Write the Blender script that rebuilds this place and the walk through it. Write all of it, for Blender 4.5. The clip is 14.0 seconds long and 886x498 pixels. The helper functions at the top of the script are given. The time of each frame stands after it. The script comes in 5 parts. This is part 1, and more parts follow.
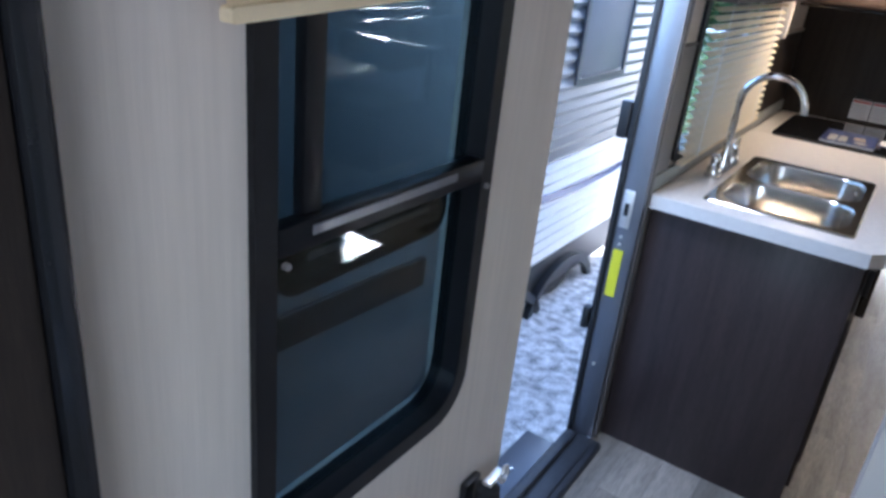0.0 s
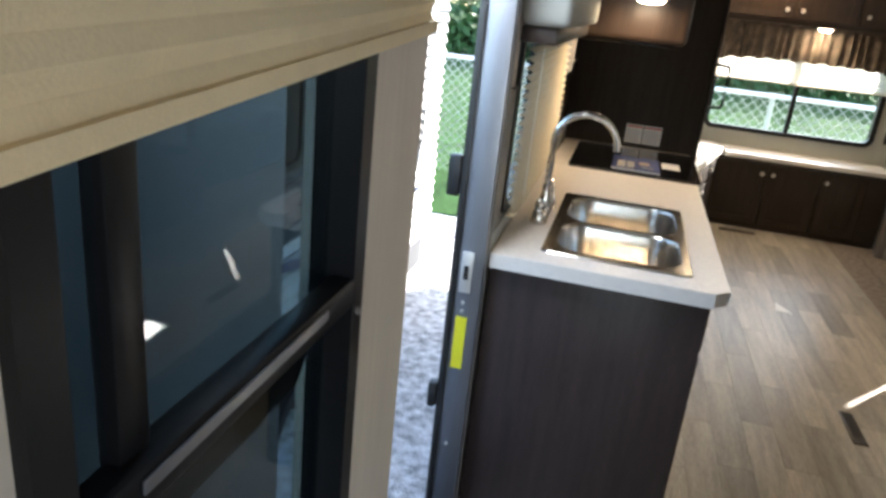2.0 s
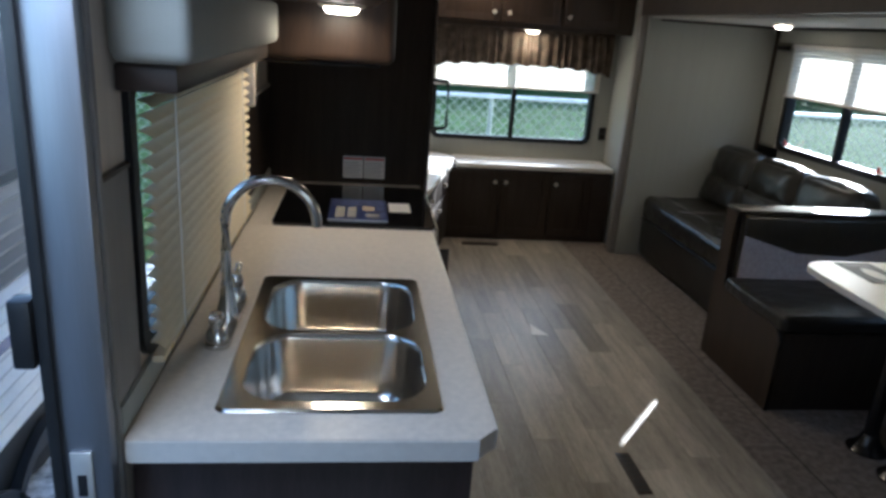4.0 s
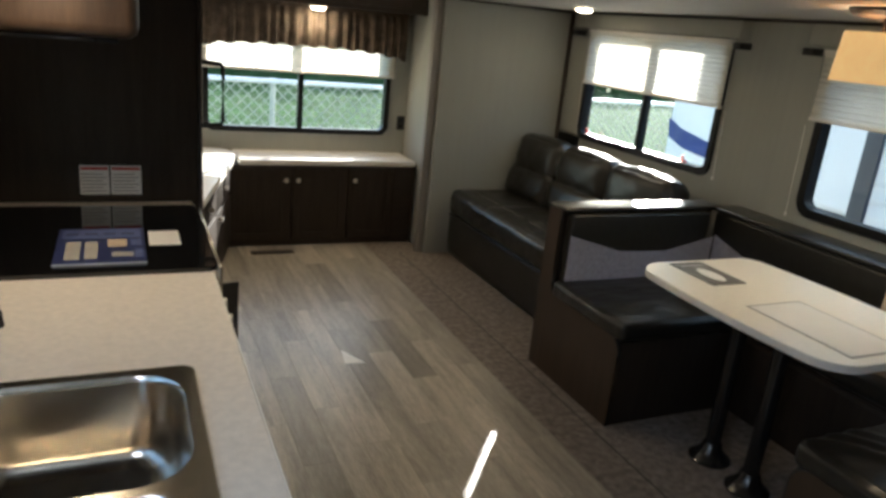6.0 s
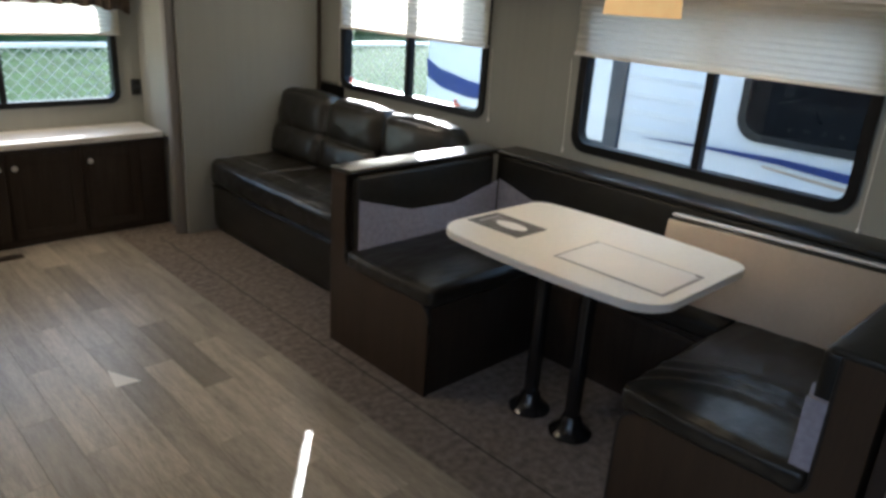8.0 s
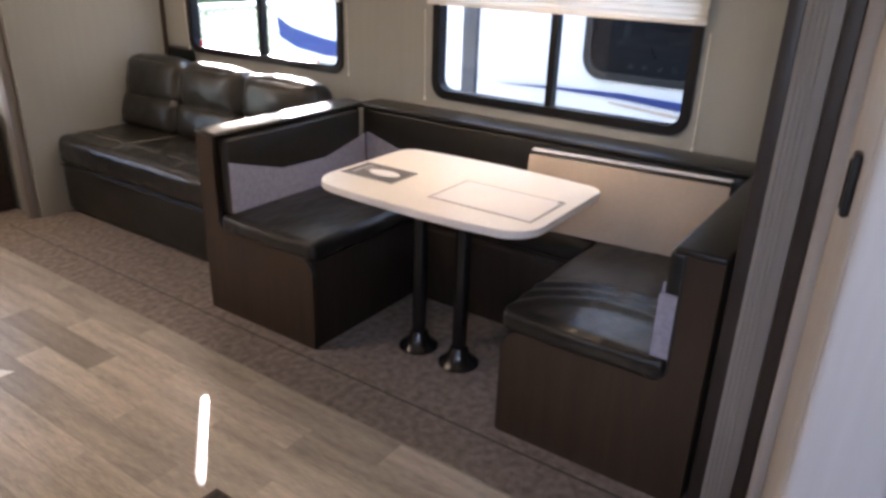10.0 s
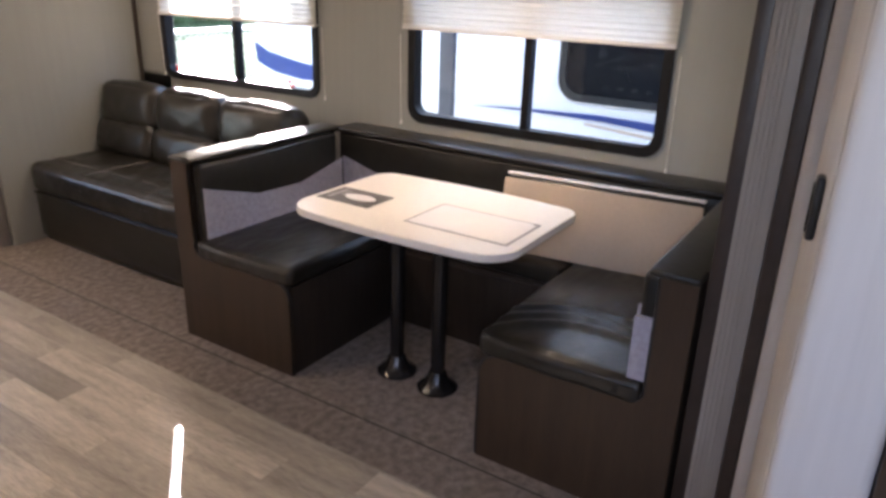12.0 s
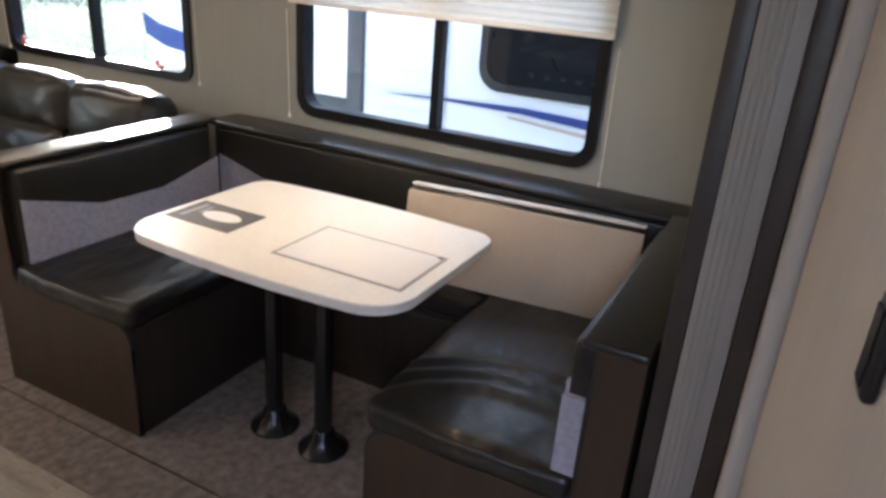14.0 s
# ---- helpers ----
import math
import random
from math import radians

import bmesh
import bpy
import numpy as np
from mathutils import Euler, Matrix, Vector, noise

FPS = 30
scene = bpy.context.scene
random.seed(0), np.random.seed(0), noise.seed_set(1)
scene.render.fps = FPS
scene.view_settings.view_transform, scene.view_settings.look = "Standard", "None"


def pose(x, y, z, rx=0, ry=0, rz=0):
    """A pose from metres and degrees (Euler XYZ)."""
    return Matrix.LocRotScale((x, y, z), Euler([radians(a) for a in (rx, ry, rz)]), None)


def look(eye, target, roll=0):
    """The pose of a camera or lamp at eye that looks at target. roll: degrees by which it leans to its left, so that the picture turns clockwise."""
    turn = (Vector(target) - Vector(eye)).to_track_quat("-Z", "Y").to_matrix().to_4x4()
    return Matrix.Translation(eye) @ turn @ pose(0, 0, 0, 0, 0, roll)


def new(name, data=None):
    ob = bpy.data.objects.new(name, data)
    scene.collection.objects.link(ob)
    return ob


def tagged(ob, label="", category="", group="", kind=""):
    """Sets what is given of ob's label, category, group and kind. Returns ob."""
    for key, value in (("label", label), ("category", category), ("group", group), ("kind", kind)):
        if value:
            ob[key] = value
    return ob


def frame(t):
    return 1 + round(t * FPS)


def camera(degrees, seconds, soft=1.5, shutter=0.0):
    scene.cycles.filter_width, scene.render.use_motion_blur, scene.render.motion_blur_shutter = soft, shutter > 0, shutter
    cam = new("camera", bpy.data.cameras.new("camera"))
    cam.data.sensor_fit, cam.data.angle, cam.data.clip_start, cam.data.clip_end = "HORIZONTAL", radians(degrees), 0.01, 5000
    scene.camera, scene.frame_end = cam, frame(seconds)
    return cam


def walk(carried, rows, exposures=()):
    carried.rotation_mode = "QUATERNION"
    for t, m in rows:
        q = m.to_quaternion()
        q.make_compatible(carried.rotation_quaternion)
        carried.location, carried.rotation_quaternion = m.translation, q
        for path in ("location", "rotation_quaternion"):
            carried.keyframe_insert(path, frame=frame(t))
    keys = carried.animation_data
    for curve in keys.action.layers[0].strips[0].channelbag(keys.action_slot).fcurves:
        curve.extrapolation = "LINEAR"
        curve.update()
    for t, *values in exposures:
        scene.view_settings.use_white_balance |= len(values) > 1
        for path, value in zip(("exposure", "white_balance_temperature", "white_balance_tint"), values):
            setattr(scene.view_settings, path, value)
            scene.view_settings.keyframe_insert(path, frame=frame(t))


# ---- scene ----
cam = camera(63.9, 14.0, soft=3.2)
PATH = [
    (0, (0.021, -0.009, 1.544), (-0.953, 1.543, 0.744), 6.2),
    (0.5, (0.024, 0.049, 1.477), (-0.916, 1.536, 0.526), 6.7),
    (1, (0.018, 0.095, 1.462), (-0.912, 1.535, 0.431), 7.8),
    (1.5, (-0.137, 0.117, 1.482), (-0.857, 1.764, 0.604), 8.8),
    (2, (-0.266, 0.233, 1.553), (-0.692, 2.068, 0.88), 6.1),
    (2.5, (-0.26, 0.427, 1.607), (-0.448, 2.367, 1.162), 4.9),
    (3, (-0.212, 0.653, 1.616), (-0.218, 2.575, 1.062), 5.0),
    (3.2, (-0.199, 0.724, 1.608), (-0.099, 2.629, 1.009), 5.0),
    (5.3, (-0.172, 1.399, 1.561), (0.218, 3.265, 0.958), 3.1),
    (5.5, (-0.142, 1.466, 1.545), (0.401, 3.296, 0.948), 4.4),
    (6, (-0.116, 1.585, 1.543), (0.693, 3.315, 0.948), 5.7),
    (6.5, (-0.025, 1.697, 1.541), (0.79, 3.412, 0.914), 5.7),
    (7, (0.036, 1.878, 1.518), (0.689, 3.641, 0.836), 5.3),
    (7.5, (0.066, 1.902, 1.534), (0.983, 3.545, 0.855), 5.2),
    (8, (-0.014, 1.901, 1.54), (1.308, 3.235, 0.854), 3.8),
    (8.5, (-0.061, 1.886, 1.528), (1.379, 3.072, 0.807), 3.2),
    (8.7, (-0.106, 1.895, 1.524), (1.371, 3.035, 0.803), 3.5),
    (11, (-0.11, 1.817, 1.522), (1.437, 2.824, 0.752), 1.6),
    (11.5, (-0.113, 1.829, 1.527), (1.454, 2.827, 0.787), 1.5),
    (12, (-0.087, 1.837, 1.53), (1.486, 2.844, 0.814), 1.7),
    (12.5, (0.031, 1.845, 1.516), (1.565, 2.901, 0.787), 1.5),
    (13, (0.238, 1.858, 1.51), (1.66, 3.054, 0.771), 2.1),
    (13.5, (0.356, 1.882, 1.529), (1.811, 3.051, 0.812), 2.4),
    (13.8, (0.377, 1.963, 1.515), (1.972, 2.912, 0.769), 3.8),
    (14, (0.437, 2.024, 1.503), (2.095, 2.844, 0.742), 4.3),
]
walk(cam, [(t, look(eye, target, roll)) for t, eye, target, roll in PATH],
     exposures=[(0.0, 3.0, 5250, 16), (1.0, 2.97, 5200, 16), (1.5, 2.75, 5300, 14), (2.0, 2.9, 6300, 11), (2.5, 2.4, 5800, 8), (3.0, 1.93, 4900, 10), (3.3, 1.93, 4900, 10),
                (5.3, 1.95, 6150, 6), (6.5, 2.33, 5950, 8), (7.5, 2.3, 5850, 9), (8.0, 2.25, 5650, 10), (8.5, 2.8, 5850, 16), (11.0, 3.18, 6050, 25), (12.8, 3.18, 5950, 23), (13.5, 3.08, 5650, 20), (14.0, 3.05, 5850, 19)])

# ---- light ----
SUN_WAY = Vector((0.5905, 0.708, 0.411))
world = bpy.data.worlds.new("world")
scene.world = world
world.use_nodes = True
wn = world.node_tree.nodes
sky = wn.new("ShaderNodeTexSky")
sky.sky_type, sky.sun_disc = "NISHITA", False
sky.sun_elevation, sky.sun_rotation = radians(23.4), radians(39.5)
wn["Background"].inputs["Strength"].default_value = 0.15
world.node_tree.links.new(sky.outputs[0], wn["Background"].inputs["Color"])
sun = new("sun", bpy.data.lights.new("sun", "SUN"))
sun.data.energy, sun.data.angle, sun.data.color = 5.0, radians(0.5), (1.0, 0.94, 0.84)
sun.matrix_world = look(SUN_WAY * 20, (0, 0, 0))
# added fill lamp behind the viewpoint, in an unseen, assumed front opening
front_fill = bpy.data.lights.new("front_fill", "AREA")
front_fill.shape, front_fill.size, front_fill.size_y, front_fill.energy, front_fill.color = "RECTANGLE", 1.3, 0.6, 1.9, (0.92, 0.96, 1.0)
new("front_fill", front_fill).matrix_world = look((0.7, -1.215, 1.25), (0.7, 0.0, 1.2))

# added fill lamp hidden under the entry door head, strengthens the sky's light
door_fill = bpy.data.lights.new("door_fill", "AREA")
door_fill.shape, door_fill.size, door_fill.size_y, door_fill.energy, door_fill.color = "RECTANGLE", 0.68, 0.16, 1.8, (0.88, 0.94, 1.0)
new("door_fill", door_fill).matrix_world = look((-0.66, 1.665, 1.86), (0.25, 1.6, 0.3))


# ---- materials ----
def mat(name, base, rough=0.5, metal=0.0, vary=0.12, scale=8.0, stretch=(1, 1, 1), bump=0.0, bump_scale=120.0,
        per_object=0.0, second=None, glow=0.0, clear=0.0, coat=0.0, spec=0.5):
    """A surface with two scales of variation, relief, and a random shift for each object."""
    m = bpy.data.materials.new(name)
    m.use_nodes = True
    n, l = m.node_tree.nodes, m.node_tree.links
    b = n["Principled BSDF"]
    b.inputs["Metallic"].default_value = metal
    b.inputs["Transmission Weight"].default_value = clear
    b.inputs["Coat Weight"].default_value = coat
    b.inputs["Specular IOR Level"].default_value = spec
    tc, mp = n.new("ShaderNodeTexCoord"), n.new("ShaderNodeMapping")
    mp.inputs["Scale"].default_value = stretch
    l.new(tc.outputs["Object"], mp.inputs["Vector"])
    big, fine = n.new("ShaderNodeTexNoise"), n.new("ShaderNodeTexNoise")
    big.inputs["Scale"].default_value, big.inputs["Detail"].default_value = scale, 6
    fine.inputs["Scale"].default_value, fine.inputs["Detail"].default_value = scale * 9, 4
    for t in (big, fine):
        l.new(mp.outputs[0], t.inputs["Vector"])
    mix = n.new("ShaderNodeMix")
    mix.data_type = "FLOAT"
    mix.inputs["Factor"].default_value = 0.45
    l.new(big.outputs["Fac"], mix.inputs["A"])
    l.new(fine.outputs["Fac"], mix.inputs["B"])
    ramp = n.new("ShaderNodeValToRGB")
    dark = tuple(c * (1 - vary) for c in base)
    lite = second or tuple(min(1, c * (1 + vary)) for c in base)
    ramp.color_ramp.elements[0].position, ramp.color_ramp.elements[1].position = 0.36, 0.66
    ramp.color_ramp.elements[0].color, ramp.color_ramp.elements[1].color = (*dark, 1), (*lite, 1)
    l.new(mix.outputs["Result"], ramp.inputs["Fac"])
    col = ramp.outputs["Color"]
    if per_object:
        info, mul, hsv = n.new("ShaderNodeObjectInfo"), n.new("ShaderNodeMapRange"), n.new("ShaderNodeHueSaturation")
        mul.inputs["To Min"].default_value, mul.inputs["To Max"].default_value = 1 - per_object, 1 + per_object
        l.new(info.outputs["Random"], mul.inputs["Value"])
        l.new(mul.outputs["Result"], hsv.inputs["Value"])
        l.new(col, hsv.inputs["Color"])
        col = hsv.outputs["Color"]
        off = n.new("ShaderNodeVectorMath")
        off.operation = "ADD"
        big10 = n.new("ShaderNodeMath")
        big10.operation = "MULTIPLY"
        big10.inputs[1].default_value = 37.0
        l.new(info.outputs["Random"], big10.inputs[0])
        l.new(mp.outputs[0], off.inputs[0])
        l.new(big10.outputs[0], off.inputs[1])
        for t in (big, fine):
            l.new(off.outputs[0], t.inputs["Vector"])
    l.new(col, b.inputs["Base Color"])
    rr = n.new("ShaderNodeMapRange")
    rr.inputs["To Min"].default_value, rr.inputs["To Max"].default_value = max(0.0, rough * 0.85), min(1, rough * 1.15)
    l.new(fine.outputs["Fac"], rr.inputs["Value"])
    l.new(rr.outputs["Result"], b.inputs["Roughness"])
    if bump:
        bt, bp = n.new("ShaderNodeTexNoise"), n.new("ShaderNodeBump")
        bt.inputs["Scale"].default_value, bt.inputs["Detail"].default_value = bump_scale, 5
        l.new(mp.outputs[0], bt.inputs["Vector"])
        bp.inputs["Strength"].default_value, bp.inputs["Distance"].default_value = bump, 0.01
        l.new(bt.outputs["Fac"], bp.inputs["Height"])
        l.new(bp.outputs[0], b.inputs["Normal"])
    if glow:
        l.new(col, b.inputs["Emission Color"])
        b.inputs["Emission Strength"].default_value = glow
    return m


def pane_glass(name, tint, rough=0.0, sheen=0.04):
    """Thin window glass: clear straight through, with a mirror sheen."""
    m = bpy.data.materials.new(name)
    m.use_nodes = True
    n, l = m.node_tree.nodes, m.node_tree.links
    n.remove(n["Principled BSDF"])
    tr, gl, mx, fr = (n.new("ShaderNodeBsdfTransparent"), n.new("ShaderNodeBsdfGlossy"), n.new("ShaderNodeMixShader"), n.new("ShaderNodeLayerWeight"))
    tr.inputs["Color"].default_value = (*tint, 1)
    gl.inputs["Roughness"].default_value = rough
    pw, ma = n.new("ShaderNodeMath"), n.new("ShaderNodeMath")
    pw.operation, ma.operation = "POWER", "MULTIPLY_ADD"
    pw.inputs[1].default_value, ma.inputs[1].default_value, ma.inputs[2].default_value = 4.0, 0.6, sheen
    l.new(fr.outputs["Facing"], pw.inputs[0])
    l.new(pw.outputs[0], ma.inputs[0])
    l.new(ma.outputs[0], mx.inputs["Fac"])
    l.new(tr.outputs[0], mx.inputs[1])
    l.new(gl.outputs[0], mx.inputs[2])
    l.new(mx.outputs[0], n["Material Output"].inputs["Surface"])
    return m


def cloth_shade(name, base, through_light):
    """A thin pleated fabric that lets part of the light through."""
    m = mat(name, base, 0.85, vary=0.05, scale=30, bump=0.15, bump_scale=300)
    n, l = m.node_tree.nodes, m.node_tree.links
    b = n["Principled BSDF"]
    t, mx = n.new("ShaderNodeBsdfTranslucent"), n.new("ShaderNodeMixShader")
    t.inputs["Color"].default_value = (*base, 1)
    mx.inputs["Fac"].default_value = through_light
    l.new(b.outputs[0], mx.inputs[1])
    l.new(t.outputs[0], mx.inputs[2])
    l.new(mx.outputs[0], n["Material Output"].inputs["Surface"])
    return m


WALL = mat("wallpaper_greige", (0.325, 0.33, 0.30), 0.7, vary=0.035, scale=6, stretch=(5, 5, 0.3), bump=0.10, bump_scale=240)
PALE = mat("wallpaper_pale_linen", (0.66, 0.575, 0.48), 0.7, vary=0.08, scale=9, stretch=(1, 1, 0.05), bump=0.08, bump_scale=220)
CEIL = mat("ceiling_vinyl", (0.6, 0.59, 0.56), 0.65, vary=0.05, scale=4, bump=0.06, bump_scale=150)
DARK = mat("espresso_wood", (0.033, 0.024, 0.018), 0.5, vary=0.3, scale=7, stretch=(6, 6, 0.5), bump=0.07, bump_scale=60, spec=0.25)
DARKH = mat("espresso_wood_horizontal", (0.030, 0.019, 0.014), 0.5, vary=0.35, scale=7, stretch=(0.5, 0.5, 6), bump=0.07, bump_scale=60)
# lighter copy of the espresso wood, doorway light put into its colour
DARK_LIT = mat("espresso_wood_lit", (0.052, 0.037, 0.034), 0.38, vary=0.3, scale=7, stretch=(6, 6, 0.5), bump=0.05, bump_scale=60, spec=0.5)
WALNUT = mat("brown_wood", (0.034, 0.020, 0.013), 0.42, vary=0.35, scale=6, stretch=(5, 5, 0.5), bump=0.06, bump_scale=60)
BROWNW = mat("brown_wood_grain", (0.050, 0.032, 0.020), 0.42, vary=0.18, scale=5, stretch=(5, 5, 0.4), bump=0.04, bump_scale=70, spec=0.35)
TRIMD = mat("dark_trim", (0.04, 0.028, 0.022), 0.45, vary=0.2, scale=12)
FLUTE = mat("fluted_trim", (0.29, 0.262, 0.238), 0.5, vary=0.08, scale=14, stretch=(3, 3, 0.2))
GREYTRIM = mat("grey_trim", (0.21, 0.195, 0.185), 0.5, vary=0.1, scale=14, stretch=(3, 3, 0.2))
WHITE = mat("white_gloss", (0.78, 0.75, 0.72), 0.45, vary=0.04, scale=5)
DOORW = mat("white_door", (0.52, 0.48, 0.445), 0.5, vary=0.06, scale=9, stretch=(1, 1, 0.06), bump=0.05, bump_scale=200)
LAMI = mat("speckled_laminate", (0.72, 0.655, 0.58), 0.36, vary=0.10, scale=60, bump=0.02, bump_scale=500)
TABLE = mat("cream_laminate", (0.84, 0.79, 0.71), 0.32, vary=0.05, scale=60, bump=0.02, bump_scale=500)
LAMW = mat("white_laminate", (0.80, 0.77, 0.72), 0.35, vary=0.05, scale=60)
VINYL = mat("plank_vinyl", (0.36, 0.318, 0.262), 0.36, vary=0.34, scale=5, stretch=(5, 0.5, 1), bump=0.05, bump_scale=60, per_object=0.27)
CARPET = mat("carpet", (0.275, 0.233, 0.203), 0.95, vary=0.42, scale=30, bump=1.0, bump_scale=260, spec=0.1)
LEATHER = mat("black_leatherette", (0.017, 0.016, 0.0132), 0.32, vary=0.25, scale=25, bump=0.13, bump_scale=50, spec=0.5)
TWEED = mat("lavender_tweed", (0.37, 0.36, 0.43), 0.9, vary=0.2, scale=60, bump=0.5, bump_scale=380)
TAN = mat("tan_backing", (0.52, 0.42, 0.32), 0.75, vary=0.06, scale=7, bump=0.08, bump_scale=200)
BLACK = mat("black_plastic", (0.014, 0.014, 0.015), 0.4, vary=0.2, scale=20)
BLACKM = mat("black_enamel", (0.012, 0.012, 0.013), 0.22, vary=0.2, scale=20)
GLASSTOP = mat("black_glass", (0.006, 0.006, 0.007), 0.06, vary=0.2, scale=3, coat=0.6)
STEEL = mat("brushed_steel", (0.62, 0.575, 0.51), 0.17, 1.0, vary=0.06, scale=20, stretch=(12, 0.6, 1), bump=0.03, bump_scale=120)
CHROME = mat("chrome", (0.66, 0.63, 0.59), 0.17, 1.0, vary=0.03)
ALU = mat("aluminium", (0.28, 0.29, 0.32), 0.4, 0.85, vary=0.06, scale=10, stretch=(4, 4, 0.2))
STEP = mat("black_rubber", (0.035, 0.037, 0.042), 0.5, vary=0.25, scale=16, bump=0.3, bump_scale=180)
NICKEL = mat("nickel", (0.78, 0.76, 0.72), 0.42, 0.75, vary=0.04)
YELLOW = mat("yellow_label", (0.85, 0.80, 0.03), 0.5, vary=0.05)
PAPER = mat("white_paper", (0.82, 0.80, 0.78), 0.7, vary=0.03)
PRINT = mat("grey_print", (0.35, 0.33, 0.33), 0.7, vary=0.1)
CARD = mat("charcoal_card", (0.10, 0.09, 0.085), 0.5, vary=0.2)
BLUEP = mat("navy_print", (0.03, 0.04, 0.12), 0.3, vary=0.2)
BLUEH = mat("pale_blue_print", (0.13, 0.16, 0.33), 0.35, vary=0.3, scale=40)
CREAMP = mat("cream_print", (0.42, 0.40, 0.37), 0.4, vary=0.12, scale=40)
REDP = mat("red_label", (0.55, 0.04, 0.03), 0.5, vary=0.1)
CANVAS = mat("valance_cloth", (0.10, 0.075, 0.055), 0.9, vary=0.65, scale=16, bump=0.4, bump_scale=120)
BLIND = cloth_shade("pleated_shade", (0.82, 0.79, 0.70), 0.5)
# yellower copy of the shade cloth, warm light put into its colour
BLIND_WARM_LIT = cloth_shade("warm_lit_pleated_shade", (0.92, 0.75, 0.47), 0.15)
SLAT = cloth_shade("blind_slat", (0.78, 0.66, 0.45), 0.2)
GLASS = pane_glass("window_glass", (0.93, 0.96, 0.95), 0.0, 0.025)
DOORP = mat("door_skin", (0.34, 0.35, 0.38), 0.45, vary=0.05, scale=4)
GLASST = pane_glass("tinted_glass", (0.44, 0.54, 0.57), 0.0, 0.035)
FRAMEB = mat("black_frame", (0.008, 0.008, 0.009), 0.38, vary=0.2, scale=20, spec=0.25)
LAMPON = mat("lamp_lens", (1.0, 0.82, 0.58), 0.5, vary=0.02, glow=5.0)
SHADE = mat("lamp_shade", (0.9, 0.55, 0.22), 0.8, vary=0.08, scale=30, glow=0.14)
DIFF = mat("lamp_diffuser", (1.0, 0.86, 0.62), 0.5, vary=0.02, glow=1.4)
GRAVEL = mat("gravel", (0.62, 0.62, 0.64), 0.95, vary=0.75, scale=15, bump=1.0, bump_scale=60)
GRASS = mat("grass", (0.030, 0.068, 0.020), 0.95, vary=0.6, scale=2.5, bump=0.8, bump_scale=90, spec=0.05)
SIDING = mat("grey_siding", (0.15, 0.16, 0.185), 0.4, vary=0.05, scale=4)
SIDINGD = mat("slate_siding", (0.058, 0.063, 0.077), 0.4, vary=0.06, scale=4)
SIDINGW = mat("white_siding", (0.78, 0.79, 0.8), 0.4, vary=0.04, scale=4)
STRIPE = mat("blue_stripe", (0.030, 0.050, 0.19), 0.35, vary=0.06)
DARKWIN = mat("dark_window", (0.006, 0.0065, 0.008), 0.12, vary=0.2, spec=0.2)
TYRE = mat("tyre_rubber", (0.02, 0.02, 0.022), 0.8, vary=0.2, bump=0.2)
GALV = mat("galvanised_wire", (0.46, 0.48, 0.46), 0.5, 0.3, vary=0.08)
LEAF = mat("leaf", (0.05, 0.11, 0.03), 0.6, vary=0.4, scale=10)
BARK = mat("bark", (0.12, 0.09, 0.06), 0.9, vary=0.3, bump=0.6, bump_scale=40)


# ---- building helpers ----
def box(bm, x0, y0, z0, x1, y1, z1, bevel=0.0, segments=2, m=None):
    """A box between two corners, its edges rounded; m turns it afterwards."""
    mm = Matrix.LocRotScale(((x0 + x1) / 2, (y0 + y1) / 2, (z0 + z1) / 2), None, (abs(x1 - x0), abs(y1 - y0), abs(z1 - z0)))
    made = bmesh.ops.create_cube(bm, size=1, matrix=(m @ mm) if m else mm)["verts"]
    if bevel:
        edges = list({e for v in made for e in v.link_edges})
        bmesh.ops.bevel(bm, geom=edges, offset=bevel, segments=segments, affect="EDGES", profile=0.5)
    return bm


def B(*args, **kw):
    return box(bmesh.new(), *args, **kw)


def cyl(bm, p, q, r, r2=None, n=20):
    """A capped round bar from p to q."""
    p, q = Vector(p), Vector(q)
    d = q - p
    m = Matrix.Translation((p + q) / 2) @ d.to_track_quat("Z", "Y").to_matrix().to_4x4()
    bmesh.ops.create_cone(bm, cap_ends=True, segments=n, radius1=r, radius2=r if r2 is None else r2, depth=d.length, matrix=m)
    return bm


def tube(bm, pts, r, n=12):
    """A round tube along points."""
    rings = []
    pts = [Vector(p) for p in pts]
    for i, p in enumerate(pts):
        d = (pts[min(i + 1, len(pts) - 1)] - pts[max(i - 1, 0)]).normalized()
        q = d.to_track_quat("Z", "Y")
        rings.append([bm.verts.new(p + q @ Vector((r * math.cos(2 * math.pi * k / n), r * math.sin(2 * math.pi * k / n), 0))) for k in range(n)])
    for a, b in zip(rings, rings[1:]):
        for k in range(n):
            bm.faces.new((a[k], a[(k + 1) % n], b[(k + 1) % n], b[k]))
    bm.faces.new(rings[0][::-1])
    bm.faces.new(rings[-1])
    return bm


def lathe(bm, c, profile, n=28):
    """A turned shape round the upright through c, from (radius, height) pairs."""
    c = Vector(c)
    rings = [[bm.verts.new(c + Vector((r * math.cos(2 * math.pi * k / n), r * math.sin(2 * math.pi * k / n), h))) for k in range(n)] for r, h in profile]
    for a, b in zip(rings, rings[1:]):
        for k in range(n):
            bm.faces.new((a[k], a[(k + 1) % n], b[(k + 1) % n], b[k]))
    bm.faces.new(rings[0][::-1])
    bm.faces.new(rings[-1])
    return bm


